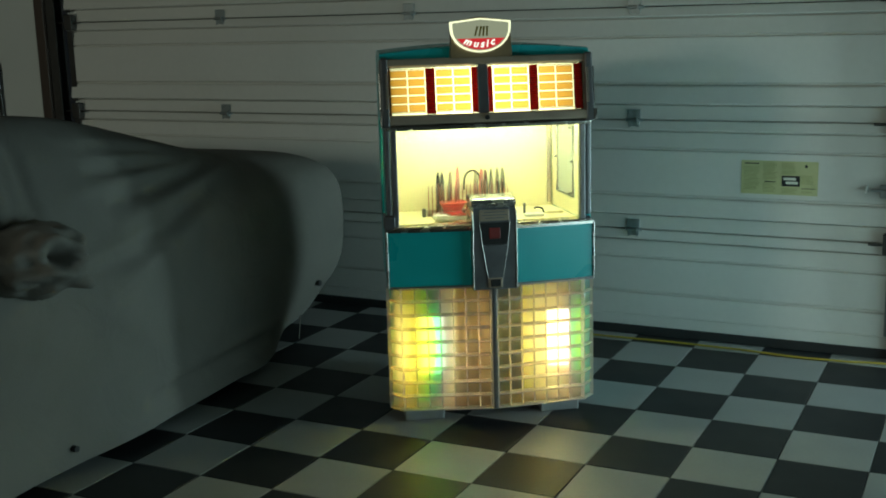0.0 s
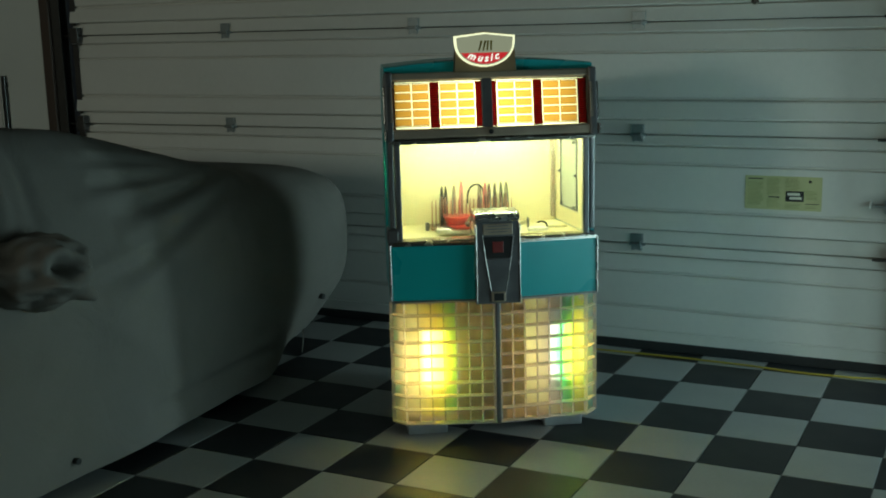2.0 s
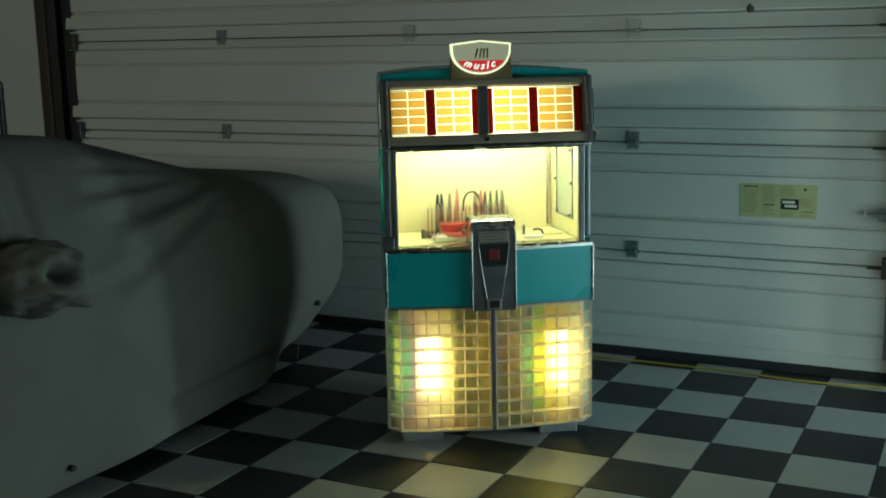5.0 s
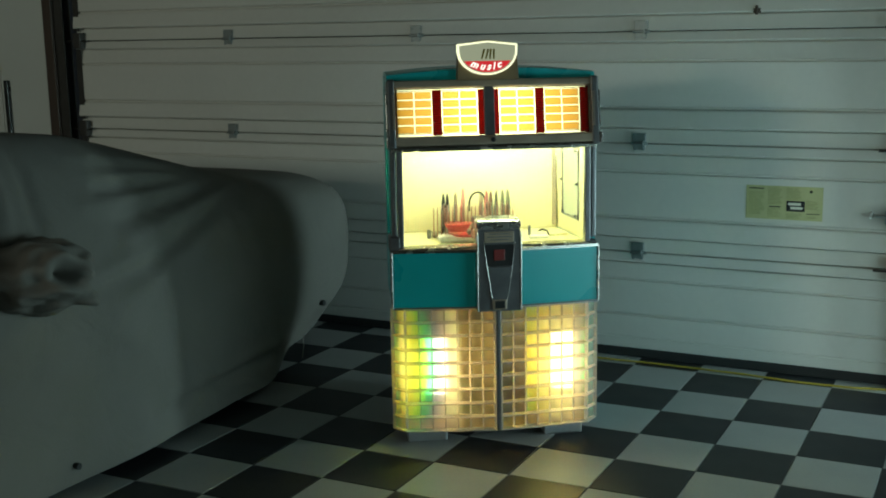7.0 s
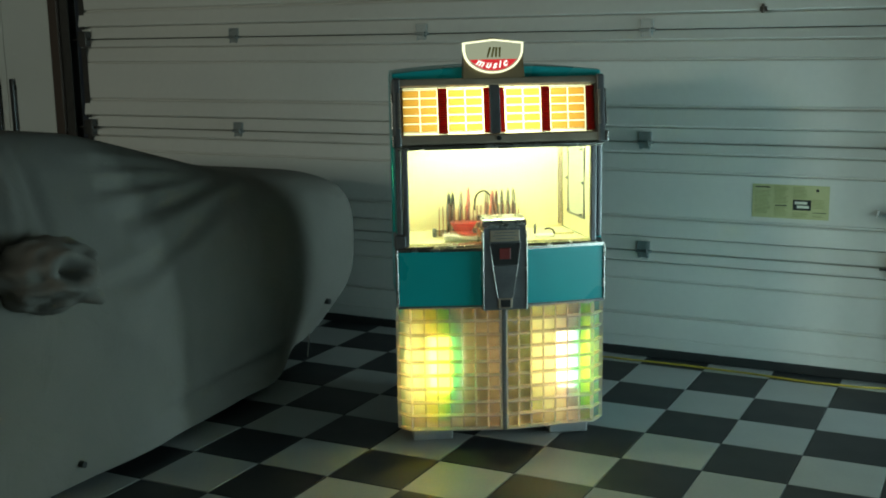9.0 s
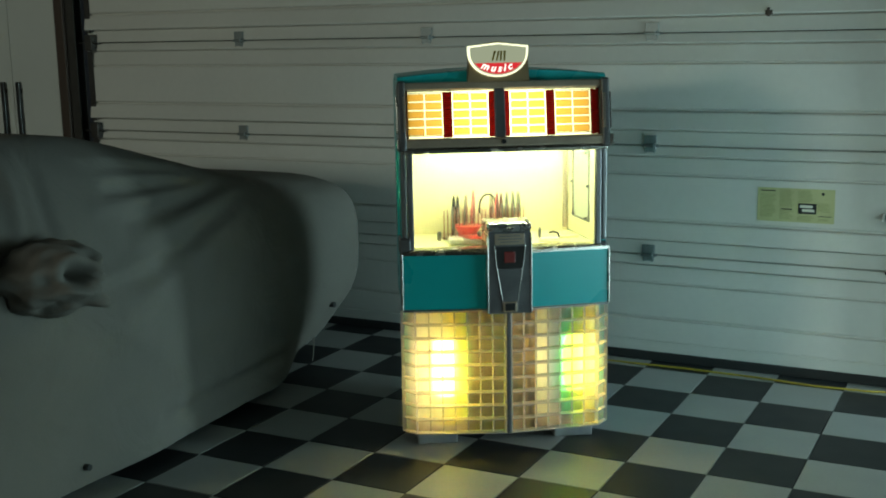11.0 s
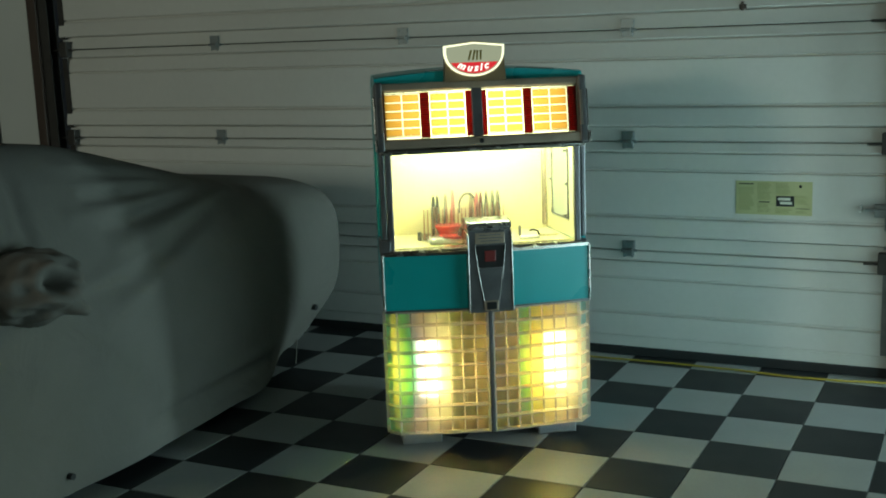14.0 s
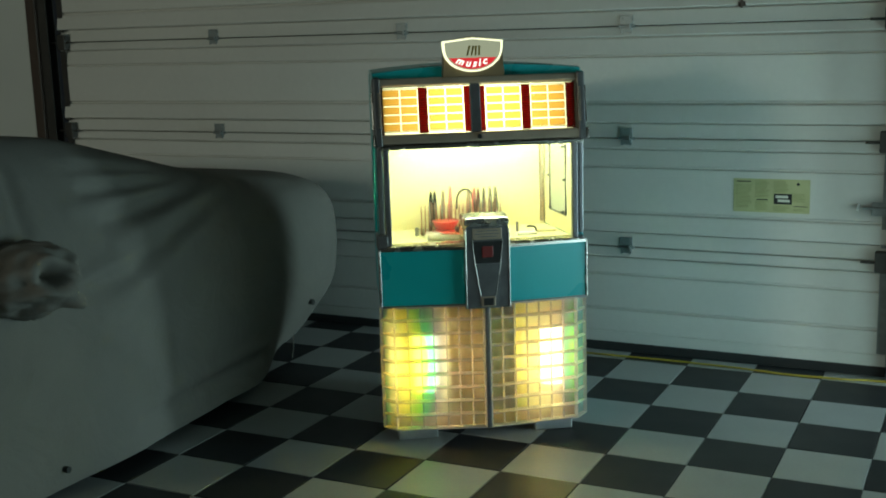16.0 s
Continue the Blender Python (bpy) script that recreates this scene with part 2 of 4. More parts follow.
M_BACKLIGHT = title_backlight("title_backlight")

# ---------------- mesh helpers ----------------


def mesh_of(name, bm, material, smooth=False):
    me = bpy.data.meshes.new(name)
    bmesh.ops.recalc_face_normals(bm, faces=bm.faces[:])
    bm.to_mesh(me)
    bm.free()
    me.materials.append(material)
    if smooth:
        for p in me.polygons:
            p.use_smooth = True
    return me


def part(name, bm, material, parent, label="", smooth=False):
    ob = new(name, mesh_of(name, bm, material, smooth))
    ob.parent = parent
    if label:
        ob["label"] = label
    return ob


def piece(name, me, parent, at, label=""):
    ob = new(name, me)
    ob.parent, ob.matrix_basis = parent, at
    if label:
        ob["label"] = label
    return ob


def thing(name, m, label, category, group="", kind=""):
    ob = new(name)
    ob.empty_display_size = 0.1
    ob.matrix_world = m
    return tagged(ob, label, category, group, kind)


def solid(name, bm, material, label, category, kind="", smooth=False, m=None):
    ob = new(name, mesh_of(name, bm, material, smooth))
    if m is not None:
        ob.matrix_world = m
    return tagged(ob, label, category, kind=kind)


def box(bm, x0, x1, y0, y1, z0, z1, bevel=0.0, seg=2):
    vs = [bm.verts.new(c) for c in ((x0, y0, z0), (x1, y0, z0), (x1, y1, z0), (x0, y1, z0), (x0, y0, z1), (x1, y0, z1), (x1, y1, z1), (x0, y1, z1))]
    fs = [bm.faces.new([vs[i] for i in f]) for f in ((3, 2, 1, 0), (4, 5, 6, 7), (0, 1, 5, 4), (1, 2, 6, 5), (2, 3, 7, 6), (3, 0, 4, 7))]
    if bevel:
        es = list({e for f in fs for e in f.edges})
        bmesh.ops.bevel(bm, geom=es, offset=bevel, segments=seg, profile=0.5, affect="EDGES", clamp_overlap=True)
    return bm


def boxed(*a, **k):
    return box(bmesh.new(), *a, **k)


def prism(bm, outline, lo, hi, axis="z"):
    """A straight prism over a closed outline of (u, v) along an axis: z over (x, y), y over (x, z), x over (y, z)."""
    def place(u, v, w):
        return {"z": (u, v, w), "y": (u, w, v), "x": (w, u, v)}[axis]
    a = [bm.verts.new(place(u, v, lo)) for u, v in outline]
    b = [bm.verts.new(place(u, v, hi)) for u, v in outline]
    k = len(outline)
    bm.faces.new(a[::-1])
    bm.faces.new(b)
    for i in range(k):
        bm.faces.new((a[i], a[(i + 1) % k], b[(i + 1) % k], b[i]))
    return bm


def rod(bm, p, q, r, seg=12, r2=None):
    p, q = Vector(p), Vector(q)
    turn = (q - p).to_track_quat("Z", "Y").to_matrix().to_4x4()
    mat = Matrix.Translation((p + q) / 2) @ turn
    bmesh.ops.create_cone(bm, cap_ends=True, segments=seg, radius1=r, radius2=r if r2 is None else r2, depth=(q - p).length, matrix=mat)
    return bm


def pipe(bm, pts, r, seg=8):
    """A round bar along a polyline."""
    pts = [Vector(p) for p in pts]
    rings = []
    for i, p in enumerate(pts):
        d = (pts[min(i + 1, len(pts) - 1)] - pts[max(i - 1, 0)]).normalized()
        u = d.cross(Vector((0, 0, 1)))
        u = u.normalized() if u.length > 1e-4 else Vector((1, 0, 0))
        v = d.cross(u)
        rings.append([bm.verts.new(p + r * (math.cos(a) * u + math.sin(a) * v)) for a in (2 * math.pi * k / seg for k in range(seg))])
    for a, b in zip(rings, rings[1:]):
        for k in range(seg):
            bm.faces.new((a[k], a[(k + 1) % seg], b[(k + 1) % seg], b[k]))
    bm.faces.new(rings[0][::-1])
    bm.faces.new(rings[-1])
    return bm


# ---------------- room ----------------
X0, X1, Y0, Y1, TOP = -4.9, 2.8, -7.5, 0.56, 2.75
DOOR_L, DOOR_R, DOOR_Y = -3.55, 1.17, 0.45
TILE = 0.3048


def walls():
    bm = boxed(X0 - 0.15, DOOR_L - 0.12, Y1, Y1 + 0.15, 0, TOP)
    box(bm, DOOR_R + 0.1, X1 + 0.15, Y1, Y1 + 0.15, 0, TOP)
    box(bm, DOOR_L - 0.12, DOOR_R + 0.1, Y1, Y1 + 0.15, 2.22, TOP)
    solid("wall_north", bm, M_WALL, "painted garage wall round the sectional door", "wall", "structure")
    solid("wall_west", boxed(X0 - 0.15, X0, Y0, Y1, 0, TOP), M_WALL, "plain painted garage side wall", "wall", "structure")
    # the high opening is added out of view, only to admit the back fill
    bm = boxed(X0 - 0.15, -3.6, Y0 - 0.15, Y0, 0, TOP)
    box(bm, -2.4, X1 + 0.15, Y0 - 0.15, Y0, 0, TOP)
    box(bm, -3.6, -2.4, Y0 - 0.15, Y0, 0, 2.08)
    box(bm, -3.6, -2.4, Y0 - 0.15, Y0, 2.62, TOP)
    solid("wall_south", bm, M_WALL, "plain painted garage wall with an opening added for the fill light", "wall", "structure")
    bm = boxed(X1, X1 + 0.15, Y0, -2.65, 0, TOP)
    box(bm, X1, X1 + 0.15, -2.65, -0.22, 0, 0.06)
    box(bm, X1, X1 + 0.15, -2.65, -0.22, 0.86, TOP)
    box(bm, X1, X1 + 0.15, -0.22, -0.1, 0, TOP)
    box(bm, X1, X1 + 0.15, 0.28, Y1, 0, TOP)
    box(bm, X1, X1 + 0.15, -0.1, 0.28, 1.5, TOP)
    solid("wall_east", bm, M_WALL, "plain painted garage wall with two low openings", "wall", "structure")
    solid("ceiling", boxed(X0, X1, Y0, Y1, TOP, TOP + 0.1), M_CEIL, "plain painted garage ceiling", "ceiling", "structure")
    solid("ground", boxed(X0 - 30, X1 + 30, Y0 - 30, Y1 + 30, -0.16, -0.014), M_SLAB, "grey concrete slab under the floor tiles", "ground", "structure")


def tile_mesh(name, material):
    h, b, k = TILE / 2 - 0.0008, 0.0025, 0.012
    bm = bmesh.new()
    rings = []
    for inset, z in ((0, -k), (0, -b), (b, 0.0)):
        rings.append([bm.verts.new((sx * (h - inset), sy * (h - inset), z)) for sx, sy in ((-1, -1), (1, -1), (1, 1), (-1, 1))])
    for a, c in zip(rings, rings[1:]):
        for i in range(4):
            bm.faces.new((a[i], a[(i + 1) % 4], c[(i + 1) % 4], c[i]))
    bm.faces.new(rings[-1])
    return mesh_of(name, bm, material)


def floor_tiles():
    """Interlocking garage tiles in a chequer; those before the jukebox and door are single pieces."""
    floor = thing("floor", pose(0, 0, 0), "chequered floor of dark and pale grey garage tiles", "floor", kind="structure")
    dark, light = tile_mesh("tile_dark", M_TILE_DARK), tile_mesh("tile_light", M_TILE_LIGHT)
    rest = {0: ([], []), 1: ([], [])}
    h = TILE / 2 - 0.0008
    for i in range(math.floor(X0 / TILE), math.ceil(X1 / TILE)):
        for j in range(math.floor(Y0 / TILE), 2):
            x, y, even = (i + 0.5) * TILE, (j + 0.5) * TILE, (i + j) % 2 == 0
            if -8 <= i <= 5 and -13 <= j <= 1:
                wob = random.Random(i * 97 + j)
                piece("floor_tile", light if even else dark, floor, pose(x, y, wob.uniform(-0.0006, 0.0006), wob.uniform(-0.12, 0.12), wob.uniform(-0.12, 0.12), 0))
            else:
                vs, fs = rest[int(even)]
                b = len(vs)
                vs += [(x - h, y - h, -0.001), (x + h, y - h, -0.001), (x + h, y + h, -0.001), (x - h, y + h, -0.001)]
                fs.append((b, b + 1, b + 2, b + 3))
    for even, material in ((0, M_TILE_DARK), (1, M_TILE_LIGHT)):
        me = bpy.data.meshes.new("outer_tiles")
        me.from_pydata(rest[even][0], [], rest[even][1])
        me.materials.append(material)
        ob = new("outer_tiles", me)
        ob.parent = floor
        tagged(ob, kind="stuff")


# ---------------- sectional door ----------------
JOINTS = (0.527, 1.055, 1.58, 2.105)


def door_section(door, z0, z1, lowest, highest):
    """One pressed-steel section: the folded rails, ribs and shallow grooves run along its whole length."""
    f = DOOR_Y
    prof = []
    if lowest:
        prof += [(f - 0.004, z0), (f - 0.016, z0 + 0.002), (f - 0.017, z0 + 0.052), (f - 0.012, z0 + 0.055), (f - 0.012, z0 + 0.058), (f - 0.018, z0 + 0.062), (f - 0.016, z0 + 0.14)]
    else:
        prof += [(f - 0.002, z0 + 0.002), (f - 0.012, z0 + 0.006), (f + 0.004, z0 + 0.066), (f + 0.024, z0 + 0.067), (f + 0.024, z0 + 0.075), (f - 0.026, z0 + 0.076), (f - 0.03, z0 + 0.082), (f - 0.017, z0 + 0.155)]
    prof += [(f - 0.014, z0 + 0.16), (f + 0.002, z0 + 0.164), (f + 0.002, z0 + 0.17), (f - 0.014, z0 + 0.178)]
    prof += [(f - 0.014, z1 - 0.145), (f + 0.0, z1 - 0.141), (f + 0.0, z1 - 0.136), (f - 0.014, z1 - 0.13), (f + 0.002, z1 - 0.058), (f + 0.022, z1 - 0.057), (f + 0.022, z1 - 0.049)]
    prof += [(f - 0.016, z1 - 0.048), (f - 0.02, z1 - 0.042), (f - 0.008, z1 - 0.005), (f + 0.001, z1 - 0.002)]
    outline = prof + [(f + 0.045, z1 - 0.002), (f + 0.045, z0 + 0.002)]
    part("section", prism(bmesh.new(), outline, DOOR_L, DOOR_R, "x"), M_DOOR, door)


def hinge_mesh():
    bm = boxed(-0.032, 0.032, -0.004, 0, 0.006, 0.05, 0.0015, 1)
    box(bm, -0.028, 0.028, -0.004, 0, -0.04, -0.006, 0.0015, 1)
    rod(bm, (-0.036, -0.008, 0), (0.042, -0.008, 0), 0.0075, 10)
    for x in (-0.02, 0.02):
        for z in (0.035, -0.028):
            rod(bm, (x, -0.009, z), (x, 0, z), 0.006, 6)
    box(bm, 0.016, 0.024, -0.022, -0.002, -0.014, 0.012)
    return mesh_of("hinge", bm, M_ZINC)


def garage_door():
    door = thing("door_1", pose(0, 0, 0), "closed off-white ribbed steel sectional garage door", "garage door", kind="structure")
    levels = (0.045,) + JOINTS
    for k in range(4):
        door_section(door, levels[k], levels[k + 1], k == 0, k == 3)
    part("bottom_seal", boxed(DOOR_L, DOOR_R, DOOR_Y - 0.02, DOOR_Y + 0.04, 0.0, 0.046, 0.006), M_RUBBER, door, "black rubber bottom seal")
    # unseen strips added behind the joints so no light leaks between sections
    for z in JOINTS[:3]:
        part("joint_light_stop", boxed(DOOR_L, DOOR_R, DOOR_Y + 0.046, DOOR_Y + 0.056, z - 0.02, z + 0.02), M_RUBBER, door, "dark strip added behind the joint to stop light")
    hinge = hinge_mesh()
    for z in JOINTS[:3]:
        for x in (-2.412, -1.22, -0.028):
            piece("hinge", hinge, door, pose(x, DOOR_Y - 0.012, z), "zinc-plated centre hinge")
        for x in (DOOR_L + 0.05, DOOR_R - 0.03):
            bm = boxed(x - 0.03, x + 0.03, DOOR_Y - 0.06, DOOR_Y - 0.014, z - 0.045, z + 0.05, 0.006)
            rod(bm, (x - 0.09, DOOR_Y - 0.045, z), (x + 0.06, DOOR_Y - 0.045, z), 0.006)
            part("roller_hinge", bm, M_DARKSTEEL, door, "dark steel roller hinge")
    for k in range(4):
        for x in (DOOR_L - 0.0, DOOR_R):
            s = 1 if x < 0 else -1
            part("end_stile", boxed(min(x, x + s * 0.04), max(x, x + s * 0.04), DOOR_Y - 0.019, DOOR_Y - 0.0155, levels[k] + 0.06, levels[k + 1] - 0.05), M_DARKSTEEL if s > 0 else M_ZINC, door)
    bm = boxed(0.49, 0.525, DOOR_Y - 0.03, DOOR_Y - 0.014, 1.652, 1.674, 0.003)
    box(bm, 0.5, 0.513, DOOR_Y - 0.04, DOOR_Y - 0.029, 1.645, 1.685, 0.003)
    part("bracket", bm, M_BROWN, door, "small brown bracket")
    # inside lock
    bm = boxed(1.085, 1.165, DOOR_Y - 0.024, DOOR_Y - 0.012, 0.73, 0.79, 0.005)
    rod(bm, (1.05, DOOR_Y - 0.03, 0.765), (1.16, DOOR_Y - 0.03, 0.765), 0.006)
    part("slide_lock", bm, M_ZINC, door, "grey steel inside slide lock")
    bm = bmesh.new()
    rod(bm, (1.03, DOOR_Y - 0.045, 0.758), (1.03, DOOR_Y - 0.012, 0.782), 0.005)
    part("lock_pin", bm, M_PIN, door, "bright lock pin")
    # tracks and jambs
    for x, s, label in ((DOOR_L - 0.055, 1, "left"), (DOOR_R + 0.045, -1, "right")):
        bm = boxed(x - 0.035, x + 0.03, DOOR_Y - 0.085, DOOR_Y - 0.08, 0.0, 2.3)
        box(bm, x - s * 0.035 - 0.002, x - s * 0.035 + 0.002, DOOR_Y - 0.085, DOOR_Y - 0.02, 0.0, 2.3)
        box(bm, x - 0.035, x + 0.03, DOOR_Y - 0.022, DOOR_Y - 0.018, 0.0, 2.3)
        solid("track", bm, M_DARKSTEEL, "dark steel roller track beside the garage door", "door track", "structure")
    solid("trim", boxed(DOOR_L - 0.17, DOOR_L - 0.1, DOOR_Y - 0.1, Y1, 0, 2.3, 0.004), M_BROWN, "dark brown timber jamb beside the door", "door jamb", "structure")
    solid("trim", boxed(DOOR_R + 0.08, DOOR_R + 0.16, DOOR_Y - 0.1, Y1, 0, 2.3, 0.004), M_BROWN, "dark brown timber jamb beside the door", "door jamb", "structure")


def notice():
    """Printed notice stuck on the door; its small print cannot be read."""
    n = thing("notice", pose(0.483, DOOR_Y - 0.0145, 0.726), "yellowed printed notice stuck on the garage door", "notice")
    part("sheet", boxed(0, 0.34, -0.0012, 0, 0, 0.154), M_PAPER, n)
    bm = bmesh.new()
    rnd = random.Random(4)
    for x0, x1, z0, z1 in ((0.012, 0.085, 0.02, 0.125), (0.098, 0.165, 0.07, 0.145), (0.098, 0.165, 0.012, 0.05), (0.18, 0.25, 0.095, 0.145), (0.18, 0.25, 0.008, 0.03), (0.265, 0.325, 0.05, 0.09), (0.27, 0.325, 0.008, 0.02)):
        z = z1
        while z > z0:
            box(bm, x0, x1 - rnd.uniform(0, 0.02), -0.0022, -0.0012, z - 0.002, z)
            z -= 0.006
    part("small_print", bm, M_INK, n)
    part("heading", boxed(0.014, 0.08, -0.0024, -0.0012, 0.138, 0.143), M_INKBLACK, n)
    part("heading", boxed(0.105, 0.155, -0.0024, -0.0012, 0.056, 0.061), M_INKBLACK, n)
    part("underline", boxed(0.27, 0.328, -0.0024, -0.0012, 0.03, 0.033), M_INKBLACK, n)
    part("black_panel", boxed(0.182, 0.262, -0.0026, -0.0012, 0.04, 0.088), M_INKBLACK, n)
    for z, a, b in ((0.068, 0.19, 0.245), (0.05, 0.2, 0.253)):
        part("caption_bar", boxed(a, b, -0.0036, -0.0026, z, z + 0.012), M_INKWHITE, n)
    bm = bmesh.new()
    rod(bm, (0.288, -0.0026, 0.133), (0.288, -0.0012, 0.133), 0.007)
    part("emblem", bm, M_INKBLACK, n)


def cord():
    pts = [(-0.75, 0.38), (-0.5, 0.35), (-0.18, 0.335), (0.2, 0.343), (0.48, 0.337), (0.79, 0.309), (0.98, 0.319), (1.12, 0.344), (1.6, 0.37), (2.4, 0.3)]
    fine = []
    for (ax, ay), (bx, by) in zip(pts, pts[1:]):
        for k in range(5):
            u = k / 5
            s = u * u * (3 - 2 * u)
            fine.append((ax + (bx - ax) * u, ay + (by - ay) * s, 0.006))
    c = thing("extension_cord", pose(0, 0, 0), "yellow extension cord lying along the garage door", "cord")
    part("cable", pipe(bmesh.new(), fine, 0.0048), M_CORD, c, smooth=True)


def wall_cabinet():
    c = thing("tall_cabinet", pose(-3.723, 0.352, 0.02), "tall white laminate storage cabinet with black bar handles", "cabinet")
    part("body", boxed(-0.98, 0.0, 0.02, 0.205, 0, 2.3, 0.003), M_CABINET, c)
    for x0, x1, hx in ((-0.98, -0.392, -0.455), (-0.387, 0.0, -0.325)):
        d = part("cabinet_door", boxed(x0, x1, 0.0, 0.018, 0.03, 2.3, 0.003), M_CABINET, c)
        bm = boxed(hx - 0.016, hx + 0.016, -0.03, -0.012, 0.86, 1.33, 0.005)
        box(bm, hx - 0.012, hx + 0.012, -0.014, 0.0, 0.9, 0.93)
        box(bm, hx - 0.012, hx + 0.012, -0.014, 0.0, 1.26, 1.29)
        part("bar_handle", bm, M_BLACK, d, "black bar handle")


# ---------------- covered car ----------------
CAR_X = -2.28


def smooth(a, b, u):
    u = min(1.0, max(0.0, (u - a) / (b - a)))
    return u * u * (3 - 2 * u)


def run(y, table):
    """A smooth curve through (y, value) knots, from the nose backwards."""
    if y >= table[0][0]:
        return table[0][1]
    for (y0, v0), (y1, v1) in zip(table, table[1:]):
        if y >= y1:
            return v0 + (v1 - v0) * (y0 - y) / (y0 - y1)
    return table[-1][1]


def car_section(y, n):
    """Half of the cover's section at y, from the roof's middle down to the hem, in n even steps."""
    ahead, behind = min(1.0, max(0.0, (y + 0.2) / 0.4)), min(1.0, max(0.0, (-3.85 - y) / 0.5))
    k = 1 - math.sqrt(max(0.0, 1 - max(ahead, behind) ** 2))
    edge = sum(run(y + d, ((-0.1, 0.915), (-0.5, 0.945), (-0.7, 0.978), (-1.56, 1.215), (-1.95, 1.255), (-2.6, 1.26), (-3.2, 1.2), (-3.85, 1.0))) for d in (-0.1, -0.05, 0.0, 0.05, 0.1)) / 5 - 0.25 * k
    wide, rim = 0.95 - 0.015 * smooth(-0.9, -0.3, y) - 0.42 * k, 0.7 - 0.28 * k
    belt = run(y, ((-0.6, 0.84), (-1.3, 0.8), (-2.2, 0.82))) - 0.2 * k
    under = smooth(-0.8, -0.35, y)
    hem = 0.045 + 0.07 * under + 0.16 * smooth(-0.4, 0.2, y)
    lean = run(y, ((-0.5, 0.02), (-1.4, 0.045), (-2.2, 0.03)))
    pts = [(0, edge + 0.014), (0.35, edge + 0.014), (rim, edge + 0.008), (wide - lean, belt), (wide + 0.012, 0.58), (wide + 0.01 - 0.03 * under, 0.36), (wide + run(y, ((-0.75, -0.035), (-1.1, -0.01), (-1.5, 0.01), (-2.0, 0.03))) - 0.125 * under, hem)]
    for _ in range(3):
        cut = [pts[0]]
        for (ax, az), (bx, bz) in zip(pts, pts[1:]):
            cut += [(0.75 * ax + 0.25 * bx, 0.75 * az + 0.25 * bz), (0.25 * ax + 0.75 * bx, 0.25 * az + 0.75 * bz)]
        pts = cut + [pts[-1]]
    far = [0.0]
    for (ax, az), (bx, bz) in zip(pts, pts[1:]):
        far.append(far[-1] + math.hypot(bx - ax, bz - az))
    at = np.linspace(0, far[-1], n + 1)
    return list(zip(np.interp(at, far, [p[0] for p in pts]), np.interp(at, far, [p[1] for p in pts])))


# ridges (+) and furrows (-) pulled in the loose cloth: start and end along the side, depth, breadth
CREASES = ((-0.72, 0.96, -1.75, 0.6, 0.013, 0.035), (-0.74, 0.97, -1.6, 0.83, 0.016, 0.03), (-0.78, 0.94, -1.5, 0.74, -0.016, 0.035), (-0.8, 0.99, -1.75, 0.98, 0.014, 0.028),
           (-0.8, 0.985, -1.6, 0.91, -0.016, 0.026), (-0.85, 1.0, -1.65, 1.08, 0.016, 0.024), (-0.9, 1.0, -1.65, 1.035, -0.018, 0.022), (-1.0, 1.04, -1.7, 1.16, 0.016, 0.022),
           (-1.0, 1.025, -1.6, 1.125, -0.016, 0.02), (-1.85, 0.74, -1.3, 0.82, 0.012, 0.022), (-1.9, 0.7, -1.35, 0.72, -0.012, 0.024), (-2.12, 0.95, -2.05, 1.25, 0.016, 0.03),
           (-1.98, 0.93, -1.94, 1.22, -0.014, 0.03), (-0.72, 0.17, -1.6, 0.15, -0.016, 0.025), (-0.65, 0.24, -1.2, 0.21, 0.012, 0.03), (-1.88, 0.62, -1.5, 0.35, 0.009, 0.05))


def crease(y, z):
    d = 0.0
    for y0, z0, y1, z1, a, wide in CREASES:
        ly, lz = y1 - y0, z1 - z0
        u = ((y - y0) * ly + (z - z0) * lz) / (ly * ly + lz * lz)
        k = min(1.0, max(0.0, u))
        off = math.hypot(y - y0 - k * ly, z - z0 - k * lz)
        if off < 3 * wide:
            d += 1.7 * a * math.exp(-(off / wide) ** 2) * (0.25 + 0.75 * math.sin(math.pi * (0.12 + 0.76 * k)))
    return d


